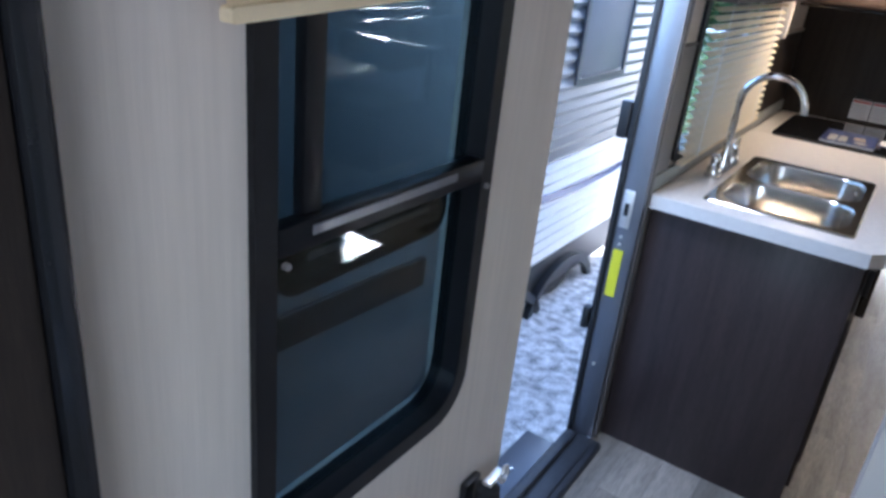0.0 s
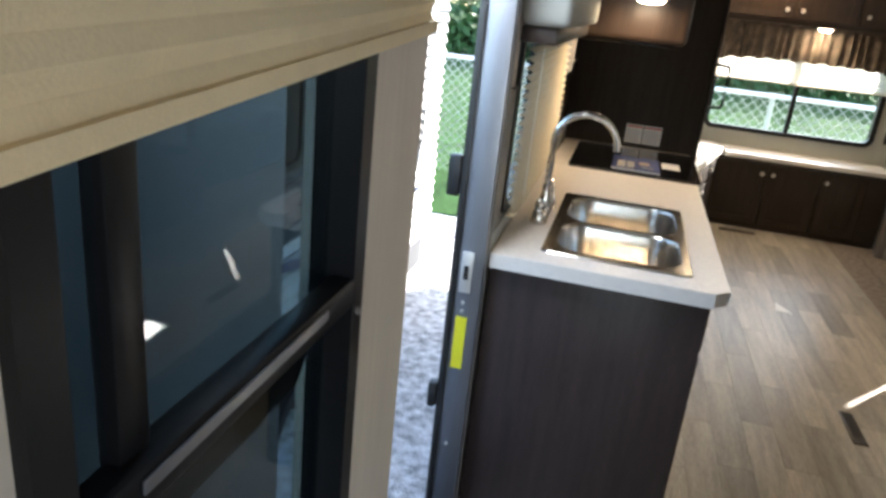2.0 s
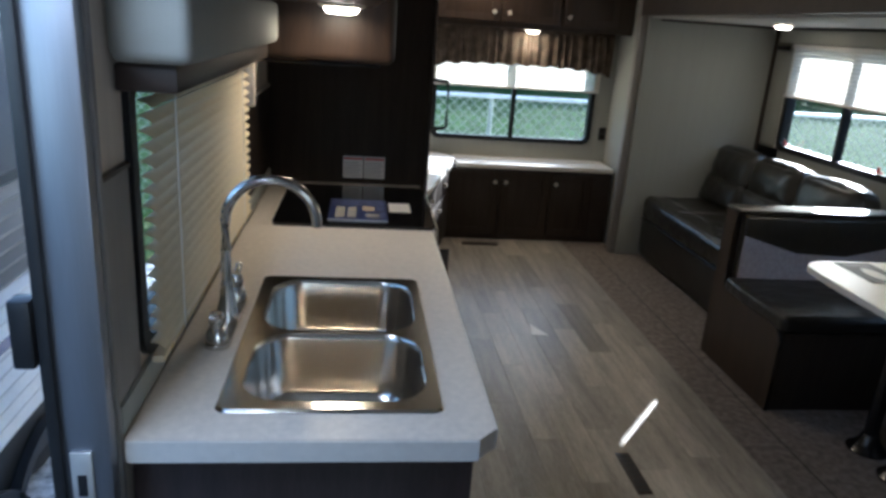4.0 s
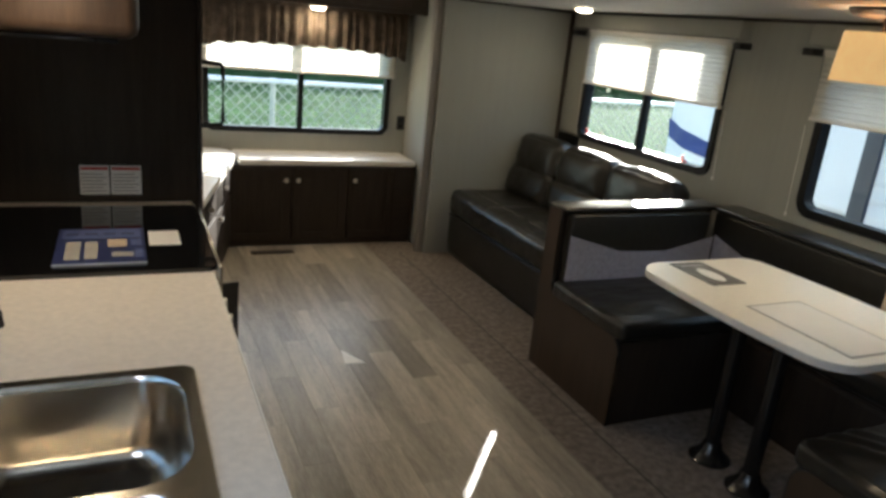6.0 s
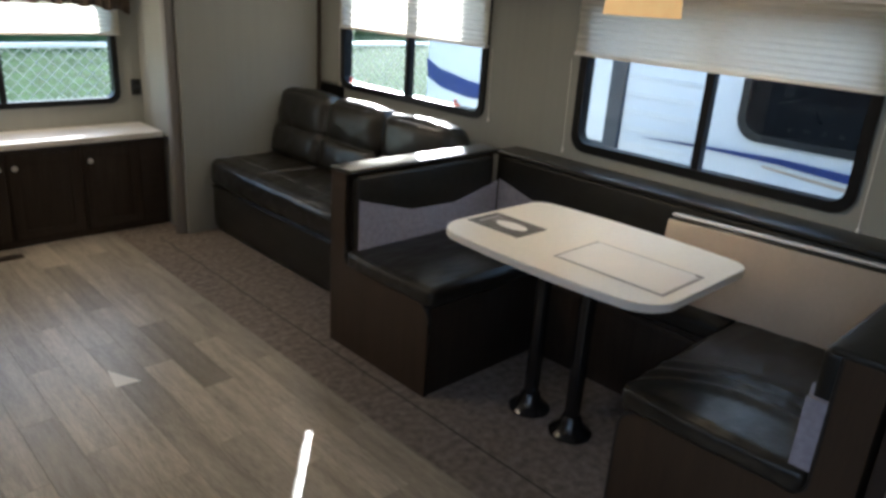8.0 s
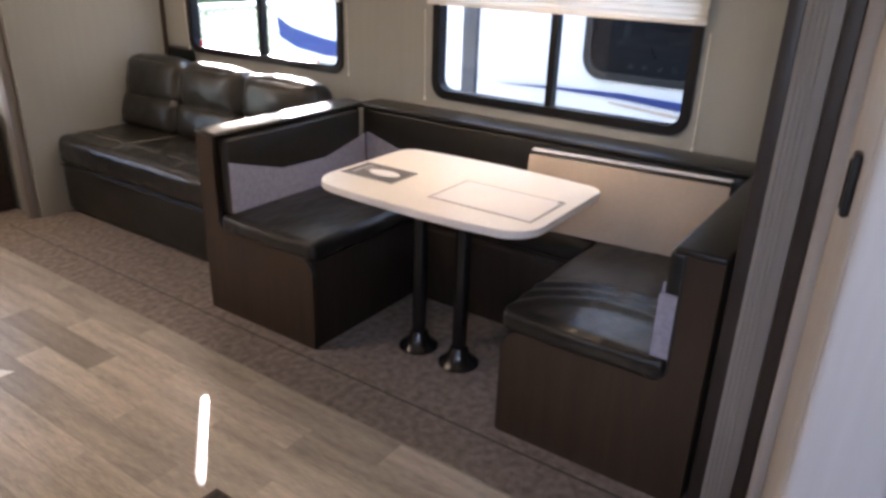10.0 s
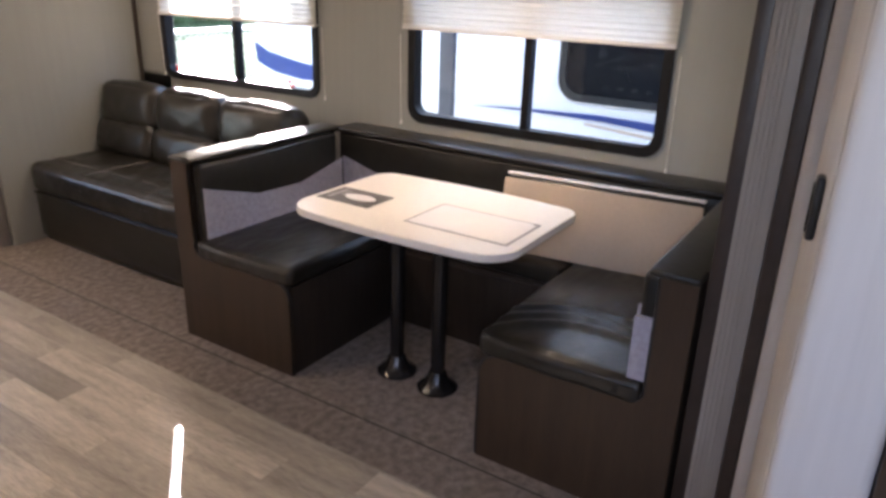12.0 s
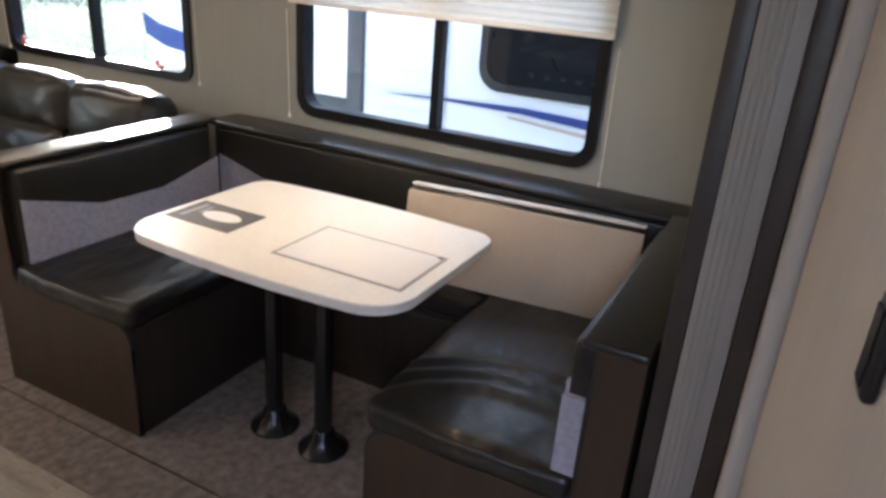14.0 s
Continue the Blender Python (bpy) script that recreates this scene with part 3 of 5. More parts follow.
for y, z in ((3.93, 0.86), (2.60, 0.83), (5.75, 0.93), (4.43, 0.92)):
    c = thing("shade_cord", (SLIDE - 0.012, y, z), "thin white shade cord with a small tassel", "cord", "shade cords")
    part("string", cyl(bmesh.new(), (SLIDE - 0.01, y, z), (SLIDE - 0.02, y, 1.27), 0.0015, n=6), PAPER, c)
    part("tassel", lathe(bmesh.new(), (SLIDE - 0.01, y, z - 0.02), [(0.006, 0), (0.006, 0.012), (0.002, 0.022)], 10), PAPER, c)


oh = thing("overhead_cabinet", (LEFT + 0.1, 0.8, 1.665), "dark wooden overhead cabinet above the entry window", "cabinet")
part("body", B(LEFT + 0.001, 0.30, 1.665, LEFT + 0.15, 1.27, CEILING - 0.004, 0.005), DARKH, oh)
part("door", B(LEFT + 0.151, 0.32, 1.68, LEFT + 0.168, 1.25, CEILING - 0.02, 0.004), DARKH, oh)
part("edge_rail", B(LEFT + 0.001, 0.30, 1.66, LEFT + 0.172, 1.275, 1.6645, 0.001, 1), TRIMD, oh)


# ---- tall dark cupboard beside the camera ----
cup = thing("wardrobe", (LEFT + 0.02, -0.3, 0.0), "dark-stained wooden wardrobe beside the entry wall", "wardrobe")
part("body", B(LEFT + 0.001, -1.19, 0.0, LEFT + 0.05, 0.245, CEILING - 0.004, 0.004), DARK, cup)
part("edge_trim", B(LEFT + 0.001, 0.246, 0.0, LEFT + 0.06, 0.272, CEILING - 0.004, 0.006), BLACKM, cup)


# ---- kitchen ----
kit = thing("kitchen_cabinet", (-0.25, 2.7, 0.0), "espresso kitchen base cabinet under the sink", "cabinet")
part("body", B(LEFT + 0.016, 2.10, 0.0, 0.03, 3.33, 0.70, 0.003), DARK, kit)
part("front_rail", B(0.0, 2.10, 0.701, 0.03, 3.33, 0.862), DARK, kit)
part("back_rail", B(LEFT + 0.016, 2.10, 0.701, LEFT + 0.05, 3.33, 0.862), DARK, kit)
part("side_rail", B(LEFT + 0.051, 2.86, 0.701, -0.001, 3.33, 0.862), DARK, kit)
part("end_panel", B(LEFT + 0.015, 2.082, 0.0, 0.038, 2.099, 0.862, 0.003), DARK_LIT, kit)
for y0, y1 in ((2.12, 2.70), (2.72, 3.31)):
    d = part("door", B(0.031, y0, 0.08, 0.048, y1, 0.68, 0.004), DARK, kit)
    part("door_panel", B(0.0485, y0 + 0.06, 0.14, 0.054, y1 - 0.06, 0.62, 0.004), DARK, d)
    part("handle", B(0.055, y1 - 0.05, 0.56, 0.075, y1 - 0.035, 0.66, 0.004), BLACK, d, "black bar handle")
    part("drawer_front", B(0.031, y0, 0.70, 0.048, y1, 0.85, 0.004), DARK, kit)

top = thing("worktop", (-0.25, 2.7, 0.863), "speckled beige laminate worktop with a pale edge", "worktop")
SX0, SX1, SY0, SY1 = -0.425, -0.015, 2.135, 2.832


def worktop_with_hole():
    bm = bmesh.new()
    x0, x1, y0, y1 = LEFT + 0.016, 0.075, 2.045, 3.34
    c = 0.035
    outer = [(x1, y1), (x0, y1), (x0, y0), (x1 - c, y0), (x1, y0 + c)]
    h = rounded(SX0 + 0.012, SY0 + 0.012, SX1 - 0.012, SY1 - 0.012, 0.03, 3)
    for z, flip in ((0.903, False), (0.863, True)):
        a, b = [bm.verts.new((*p, z)) for p in outer], [bm.verts.new((*p, z)) for p in h]
        es = [bm.edges.new((v[i], v[(i + 1) % len(v)])) for v in (a, b) for i in range(len(v))]
        bmesh.ops.triangle_fill(bm, edges=es, use_beauty=True)
    bm.verts.ensure_lookup_table()
    n, k = len(outer), len(h)
    for s, ln in ((0, n), (n, k)):
        for i in range(ln):
            j = (i + 1) % ln
            bm.faces.new((bm.verts[s + i], bm.verts[s + j], bm.verts[n + k + s + j], bm.verts[n + k + s + i]))
    bmesh.ops.recalc_face_normals(bm, faces=bm.faces)
    return bm


part("slab", worktop_with_hole(), LAMI, top, smooth=20)
part("front_edge", B(0.076, 2.08, 0.862, 0.079, 3.335, 0.902), LAMW, top, smooth=0)
part("end_edge", B(LEFT + 0.02, 2.041, 0.862, 0.04, 2.044, 0.902), LAMW, top, smooth=0)
part("back_upstand", B(LEFT + 0.001, 2.06, 0.904, LEFT + 0.014, 4.05, 0.955, 0.003), WALL, top)


def basin(bm, x0, y0, x1, y1, z, depth):
    """A pressed bowl: rounded sides that lean in, and a dished floor."""
    rows = []
    for d, s, r in ((0, 0, 0.085), (0.004, 0.003, 0.083), (0.012, 0.006, 0.08), (depth * 0.78, 0.012, 0.078), (depth * 0.93, 0.022, 0.07), (depth, 0.05, 0.05)):
        rows.append([bm.verts.new((x, y, z - d)) for x, y in rounded(x0 + s, y0 + s, x1 - s, y1 - s, r, 8)])
    for a, b in zip(rows, rows[1:]):
        for i in range(len(a)):
            j = (i + 1) % len(a)
            bm.faces.new((a[i], a[j], b[j], b[i]))
    bm.faces.new(rows[-1])
    return rows[0]


sink = thing("kitchen_sink", (-0.22, 2.48, 0.903), "brushed stainless steel double-bowl sink set in the worktop", "sink")
SM = (SY0 + SY1) / 2 - 0.012
BOWLS = ((SY0 + 0.028, SM - 0.009), (SM + 0.009, SY1 - 0.022))
for ya, yb_ in BOWLS:
    bm = bmesh.new()
    basin(bm, SX0 + 0.03, ya, SX1 - 0.022, yb_, 0.909, 0.165)
    bmesh.ops.reverse_faces(bm, faces=bm.faces)
    part("bowl", bm, STEEL, sink, "brushed steel bowl", smooth=50)
bm = bmesh.new()
rim = [bm.verts.new((x, y, 0.909)) for x, y in rounded(SX0, SY0, SX1, SY1, 0.022, 4)]
low = [bm.verts.new((v.co.x + (0.004 if v.co.x > -0.2 else -0.004), v.co.y + (0.004 if v.co.y > 2.5 else -0.004), 0.9035)) for v in rim]
for i in range(len(rim)):
    j = (i + 1) % len(rim)
    bm.faces.new((low[i], low[j], rim[j], rim[i]))
es = [bm.edges.get((rim[i], rim[(i + 1) % len(rim)])) for i in range(len(rim))]
for ya, yb_ in BOWLS:
    lp = [bm.verts.new((x, y, 0.909)) for x, y in rounded(SX0 + 0.03, ya, SX1 - 0.022, yb_, 0.085, 8)]
    es += [bm.edges.new((lp[i], lp[(i + 1) % len(lp)])) for i in range(len(lp))]
bmesh.ops.triangle_fill(bm, edges=es, use_beauty=True)
bmesh.ops.recalc_face_normals(bm, faces=bm.faces)
part("rim", bm, STEEL, sink, smooth=30)
for yc in ((SY0 + SM) / 2, (SM + SY1) / 2):
    part("drain", lathe(bmesh.new(), ((SX0 + SX1) / 2, yc, 0.7445), [(0.04, 0), (0.038, 0.003), (0.02, 0.001), (0.015, 0.0005)], 20), CHROME, sink, "round chrome drain")

tap = thing("faucet", (-0.472, 2.53, 0.903), "tall chrome gooseneck faucet with two lever handles", "faucet")
FX, FY = -0.472, 2.53
part("base_plate", slab(bmesh.new(), rounded(FX - 0.027, FY - 0.15, FX + 0.027, FY + 0.15, 0.025), on_z(0.903), 0.0005, 0.010), CHROME, tap)
neck = [(FX, FY, 0.914), (FX, FY, 1.0), (FX, FY, 1.08)]
for k in range(0, 17):
    a = math.pi * (1 - k / 16 * 0.97)
    neck.append((FX + 0.100 + 0.100 * math.cos(a), FY, 1.142 + 0.100 * math.sin(a)))
part("spout", tube(bmesh.new(), neck, 0.0115, 16), CHROME, tap)
part("spout_base", lathe(bmesh.new(), (FX, FY, 0.912), [(0.026, 0), (0.024, 0.02), (0.016, 0.05), (0.014, 0.09)]), CHROME, tap)
tip = Vector(neck[-1])
part("nozzle", cyl(bmesh.new(), tip + Vector((-0.0005, 0, 0.004)), tip + Vector((0.001, 0, -0.012)), 0.0122), CHROME, tap)
for s in (-1, 1):
    y = FY + s * 0.122
    h = part("valve", lathe(bmesh.new(), (FX, y, 0.912), [(0.024, 0), (0.023, 0.02), (0.015, 0.035), (0.018, 0.05), (0.012, 0.066)], 20), CHROME, tap)
    part("lever", B(FX - 0.008, min(y, y + s * 0.055), 0.962, FX + 0.008, max(y, y + s * 0.055), 0.975, 0.005, 3, Matrix.Translation((FX, y, 0.968)) @ Matrix.Rotation(radians(18 * s), 4, "X") @ Matrix.Translation((-FX, -y, -0.968))), CHROME, h)

# range
rng = thing("gas_range", (-0.23, 3.69, 0.0), "black built-in kitchen range with a glass cover and steel trim", "range")
part("body", B(LEFT + 0.016, 3.345, 0.0, 0.055, 4.04, 0.885, 0.004), BLACK, rng)
part("cooktop", B(LEFT + 0.016, 3.343, 0.886, 0.085, 4.05, 0.902, 0.003), LAMI, rng)
part("glass_cover", slab(bmesh.new(), rounded(-0.47, 3.345, 0.085, 3.96, 0.02), on_z(0.9022), 0.0, 0.010), GLASSTOP, rng, "black glass cooktop cover")
part("front_trim", B(0.086, 3.345, 0.80, 0.10, 3.97, 0.912, 0.004), STEEL, rng, "stainless front trim")
part("control_panel", B(0.056, 3.345, 0.66, 0.10, 3.98, 0.795, 0.004), BLACKM, rng)
for k in range(5):
    part("knob", cyl(bmesh.new(), (0.101, 3.42 + 0.12 * k, 0.73), (0.135, 3.42 + 0.12 * k, 0.73), 0.021, 0.017), NICKEL, rng, "nickel control knob")
part("oven_door", B(0.056, 3.36, 0.20, 0.105, 3.97, 0.65, 0.006), GLASSTOP, rng, "black glass oven door")
hand = part("oven_handle", tube(bmesh.new(), [(0.145, 3.40, 0.60), (0.155, 3.5, 0.60), (0.158, 3.67, 0.60), (0.155, 3.84, 0.60), (0.145, 3.94, 0.60)], 0.011), STEEL, rng, "steel oven handle")
for y in (3.40, 3.94):
    part("stud", cyl(bmesh.new(), (0.106, y, 0.60), (0.148, y, 0.60), 0.008, n=10), STEEL, hand)
towel = thing("oven_tag", (0.19, 3.66, 0.44), "black hang tag with grey print on the oven handle", "tag")
part("card", B(0.150, 3.84, 0.44, 0.212, 3.846, 0.68, 0.001, 1, Matrix.Translation((0.2, 3.84, 0.5)) @ Matrix.Rotation(radians(8), 4, "Z") @ Matrix.Translation((-0.2, -3.84, -0.5))), CARD, towel)

man = thing("booklet", (-0.18, 3.55, 0.9125), "navy-blue printed booklet lying on the cooktop glass", "booklet")
part("pages", B(-0.285, 3.40, 0.9125, -0.075, 3.69, 0.917), PAPER, man)
part("cover", B(-0.285, 3.40, 0.9171, -0.075, 3.69, 0.9185), BLUEP, man, "navy printed cover", smooth=0)
for x0, y0, x1, y1, pm in ((-0.275, 3.60, -0.085, 3.675, BLUEH), (-0.262, 3.425, -0.228, 3.57, CREAMP), (-0.218, 3.43, -0.188, 3.57, CREAMP), (-0.165, 3.52, -0.12, 3.585, TAN), (-0.155, 3.44, -0.105, 3.475, CREAMP),
                           (-0.10, 3.43, -0.082, 3.50, BLUEH), (-0.11, 3.53, -0.084, 3.58, BLUEH)):
    part("print_block", B(x0, y0, 0.9186, x1, y1, 0.9190), pm, man, smooth=0)
for k in range(4):
    part("text_bar", B(-0.268 + 0.045 * k, 3.625, 0.9191, -0.236 + 0.045 * k, 3.648, 0.9194), BLUEP, man, smooth=0)
note = thing("card_note", (-0.03, 3.58, 0.9125), "small cream card on the cooktop glass", "card")
part("sheet", B(-0.065, 3.54, 0.9125, 0.015, 3.67, 0.9137), PAPER, note, smooth=0)

# divider behind the range
structure("wall_divider", B(LEFT + 0.001, 4.055, 0.0, 0.108, 4.085, CEILING - 0.004, 0.002), DARK, "espresso wood divider panel behind the range", "wall")
structure("trim_divider", B(0.109, 4.05, 0.0, 0.121, 4.09, CEILING - 0.004, 0.003), TRIMD, "dark edge strip of the divider", "trim")
structure("trim_splash", B(LEFT + 0.001, 3.345, 1.2955, LEFT + 0.012, 4.052, 1.31, 0.003), PALE, "pale capping strip on the splash panel", "trim")
structure("wall_splash", B(LEFT + 0.001, 3.345, 0.957, LEFT + 0.006, 4.052, 1.295), DARK, "dark wood splash panel beside the range", "wall")
for x0, z0, x1, z1 in ((-0.25, 0.925, -0.165, 1.02), (-0.16, 0.925, -0.07, 1.02)):
    lb = thing("notice_sheet", ((x0 + x1) / 2, 4.053, z0), "white notice sheet with grey lines taped to the divider", "notice", "divider notices")
    part("sheet", B(x0, 4.0525, z0, x1, 4.0545, z1), PAPER, lb, smooth=0)
    part("red_line", B(x0 + 0.004, 4.0518, z1 - 0.014, x1 - 0.004, 4.0524, z1 - 0.006), REDP, lb, smooth=0)
    for k in range(6):
        part("text_bar", B(x0 + 0.006, 4.0518, z0 + 0.010 + k * 0.011, x1 - 0.008 - 0.01 * (k % 2), 4.0524, z0 + 0.0135 + k * 0.011), PRINT, lb, smooth=0)
ringh = thing("grab_handle", (0.125, 4.06, 1.18), "black square grab handle on the divider edge", "handle")
part("loop", tube(bmesh.new(), [(0.119, 4.1, 1.36), (0.185, 4.1, 1.355), (0.192, 4.1, 1.34), (0.192, 4.1, 1.17), (0.185, 4.1, 1.155), (0.119, 4.1, 1.15)], 0.008), BLACK, ringh)

structure("wall_splash_side", B(LEFT + 0.001, 2.056, 0.956, LEFT + 0.009, 2.185, 1.33, 0.003), GREYTRIM, "taupe splash board between the entry and the kitchen window", "wall")
structure("trim_splash_side", B(LEFT + 0.001, 2.053, 1.331, LEFT + 0.012, 2.188, 1.339, 0.002), TRIMD, "dark capping strip on the taupe splash board", "trim")

# upper cabinet, hood and window valance
up = thing("upper_cabinet", (-0.35, 2.6, 1.63), "brown wooden upper cabinet with outlets on its end panel", "cabinet")
endp = rounded(LEFT + 0.003, 1.625, -0.125, CEILING + 0.02, 0.025)
part("end_panel", slab(bmesh.new(), [(u, min(v, CEILING - 0.004)) for u, v in endp], on_y(2.10), 0.0, 0.018), WALNUT, up)
part("body", B(LEFT + 0.003, 2.119, 1.628, -0.14, 3.335, CEILING - 0.004, 0.003), WALNUT, up)
for y0, y1 in ((2.14, 2.70), (2.72, 3.30)):
    d = part("door", B(-0.139, y0, 1.66, -0.122, y1, 2.06, 0.004), WALNUT, up)
    part("knob", lathe(bmesh.new(), (-0.115, y1 - 0.04, 1.69), [(0.008, 0), (0.011, 0.006), (0.006, 0.014)], 12), NICKEL, d)
for x, plug in ((-0.475, True), (-0.37, False), (-0.285, False)):
    o = thing("wall_outlet" if plug else "wall_switch", (x, 2.1, 1.77), "grey double outlet in a black plate" if plug else "grey rocker switch in a nickel plate", "outlet" if plug else "switch")
    w = 0.042 if plug else 0.03
    part("plate", slab(bmesh.new(), rounded(x - w, 1.755, x + w, 1.855, 0.01), on_y(2.0995, -1), 0.0, 0.006), BLACK if plug else NICKEL, o)
    for dx in ((-0.018, 0.018) if plug else (0,)):
        f = part("socket_face" if plug else "rocker", slab(bmesh.new(), rounded(x + dx - 0.013, 1.775, x + dx + 0.013, 1.835, 0.01), on_y(2.0995, -1), 0.0065, 0.010), GREYTRIM, o)
        part("slot", slab(bmesh.new(), rounded(x + dx - 0.004, 1.79, x + dx + 0.004, 1.81, 0.002), on_y(2.0995, -1), 0.0105, 0.011), BLACK, f)
val = thing("window_valance", (-0.5, 2.8, 1.5), "beige padded box valance over the kitchen window", "valance")
part("box", B(LEFT + 0.003, 2.13, 1.50, -0.44, 3.30, 1.622, 0.02, 3), WALL, val)
part("dark_edge", B(LEFT + 0.003, 2.16, 1.455, -0.47, 3.28, 1.499, 0.006), TRIMD, val)
part("end_board", B(LEFT + 0.003, 3.305, 1.30, -0.515, 3.335, 1.499, 0.006), PALE, val, "pale side board of the valance")
hood = thing("range_hood", (-0.33, 3.7, 1.44), "brown wood-faced range hood with rounded corners", "range hood")
part("casing", B(LEFT + 0.003, 3.42, 1.445, -0.075, 4.05, 1.80, 0.03, 4), WALNUT, hood)
part("grille", B(LEFT + 0.05, 3.47, 1.432, -0.12, 4.02, 1.4445, 0.004), BLACKM, hood, "black underside grille")
part("cupboard", B(LEFT + 0.003, 3.34, 1.802, -0.14, 4.05, CEILING - 0.004, 0.004), WALNUT, hood)

# slatted blind in the kitchen window
sb = thing("slatted_blind", (LEFT + 0.03, 2.8, 1.0), "cream slatted blind lowered over the kitchen window", "blind")
part("head_rail", B(LEFT + 0.015, 2.20, 1.46, LEFT + 0.05, 3.27, 1.499, 0.004), SLAT, sb)
slat = None
for k in range(19):
    z = 0.998 + 0.0255 * k
    m = Matrix.Translation((LEFT + 0.033, 2.735, z)) @ Matrix.Rotation(radians(24), 4, "Y")
    if slat is None:
        bm = bmesh.new()
        rows = [[bm.verts.new((x, y, 0.003 * (1 - (x / 0.014) ** 2))) for y in (-0.53, 0.53)] for x in (-0.014, -0.007, 0, 0.007, 0.014)]
        for a, b in zip(rows, rows[1:]):
            bm.faces.new((a[0], a[1], b[1], b[0]))
        slat = part("slat", bm, SLAT)
        ob = slat
    else:
        ob = new("slat", slat.data)
    ob.parent = sb
    ob.matrix_parent_inverse = sb.matrix_basis.inverted()
    ob.matrix_basis = m
part("bottom_rail", B(LEFT + 0.022, 2.20, 0.965, LEFT + 0.046, 3.27, 0.98, 0.004), SLAT, sb)
for y in (2.35, 3.12):
    part("ladder_cord", cyl(bmesh.new(), (LEFT + 0.048, y, 0.97), (LEFT + 0.048, y, 1.47), 0.0012, n=6), PAPER, sb)

# slanting corner counter beyond the divider
SL = Matrix.Translation((-0.09, 4.10, 0)) @ Matrix.Rotation(math.atan2(-0.57, 2.10), 4, "Z")
c2 = thing("corner_cabinet", (-0.2, 5.3, 0.0), "dark slanting corner cabinet with nickel-knobbed drawers beyond the divider", "cabinet")
part("body", slab(bmesh.new(), [(LEFT + 0.003, 4.09), (-0.095, 4.09), (0.465, 6.16), (0.465, 6.28), (LEFT + 0.003, 6.28)], on_z(0.0), 0.0, 0.58), DARK, c2, smooth=0)
for k in range(4):
    y0, y1 = 0.03 + 0.53 * k, 0.03 + 0.53 * k + 0.51
    d = part("drawer_front", B(0.001, y0, 0.42, 0.02, y1, 0.565, 0.004, 2, SL), DARK, c2)
    part("knob", cyl(bmesh.new(), SL @ Vector((0.0205, (y0 + y1) / 2, 0.50)), SL @ Vector((0.045, (y0 + y1) / 2, 0.50)), 0.012, 0.015), NICKEL, d, "nickel knob")
    d = part("door", B(0.001, y0, 0.06, 0.02, y1, 0.40, 0.004, 2, SL), DARK, c2)
    part("knob", cyl(bmesh.new(), SL @ Vector((0.0205, y0 + 0.06, 0.36)), SL @ Vector((0.045, y0 + 0.06, 0.36)), 0.012, 0.015), NICKEL, d, "nickel knob")
t2 = thing("worktop", (-0.1, 5.3, 0.581), "white laminate corner worktop with a rounded end", "worktop")
part("slab", slab(bmesh.new(), [(LEFT + 0.003, 4.09), (-0.055, 4.09), (0.50, 6.14), (0.525, 6.26), (0.545, 6.36), (0.54, 6.43), (0.51, 6.50), (0.45, 6.55), (0.40, 6.56), (LEFT + 0.003, 6.56)], on_z(0.581), 0.0, 0.039), LAMW, t2)


# ---- rear end ----
def cabinet_front(cab, x0, x1, z0, z1, y, knob_x, knob_z, material, hinge_x=None):
    d = part("door", B(x0, y - 0.018, z0, x1, y - 0.0005, z1, 0.004), material, cab)
    ring_bm = ring(bmesh.new(), rounded(x0 + 0.012, z0 + 0.012, x1 - 0.012, z1 - 0.012, 0.005, 2), rounded(x0 + 0.06, z0 + 0.06, x1 - 0.06, z1 - 0.06, 0.005, 2), on_y(y, -1), 0.0185, 0.024)
    part("door_frame", ring_bm, material, d)
    part("knob", lathe_y(knob_x, y - 0.0245, knob_z), NICKEL, d, "nickel knob")
    if hinge_x is not None:
        for z in (z0 + 0.06, z1 - 0.06):
            part("hinge", B(hinge_x - 0.005, y - 0.028, z - 0.022, hinge_x + 0.005, y - 0.0182, z + 0.022, 0.002), NICKEL, d)


def lathe_y(x, y, z):
    bm = bmesh.new()
    cyl(bm, (x, y, z), (x, y - 0.012, z), 0.006, n=12)
    cyl(bm, (x, y - 0.012, z), (x, y - 0.024, z), 0.017, 0.013, n=16)
    return bm


lowc = thing("low_cabinet", (1.1, 6.4, 0.0), "espresso low rear cabinet with panelled doors and nickel knobs", "cabinet")
part("body", B(0.467, 6.285, 0.0, 1.795, BACK - 0.003, 0.565, 0.003), DARKH, lowc)
for x0, x1, kx, hx in ((0.48, 0.900, 0.863, 0.50), (0.908, 1.295, 0.946, 1.25), (1.303, 1.64, 1.342, None)):
    cabinet_front(lowc, x0, x1, 0.04, 0.545, 6.285, kx, 0.465, DARK, None)
part("vent_slot", B(1.36, 6.2835, 0.06, 1.60, 6.2845, 0.085), BLACK, lowc)
shelf = thing("rear_shelf", (1.1, 6.4, 0.57), "white laminate shelf top on the low rear cabinet", "shelf")
part("top", B(0.56, 6.255, 0.567, 1.79, BACK - 0.002, 0.603, 0.005), LAMW, shelf)
upc = thing("upper_cabinet", (0.8, 6.4, 1.60), "dark wooden upper rear cabinets with panelled doors", "cabinet")
part("body", B(LEFT + 0.003, 6.33, 1.60, 1.81, BACK - 0.003, CEILING - 0.004, 0.003), WALNUT, upc)
for x0, x1, kx in ((-0.15, 0.32, 0.28), (0.34, 0.80, 0.755), (0.82, 1.25, 0.865), (1.27, 1.70, 1.315)):
    cabinet_front(upc, x0, x1, 1.63, 2.05, 6.33, kx, 1.70, WALNUT)
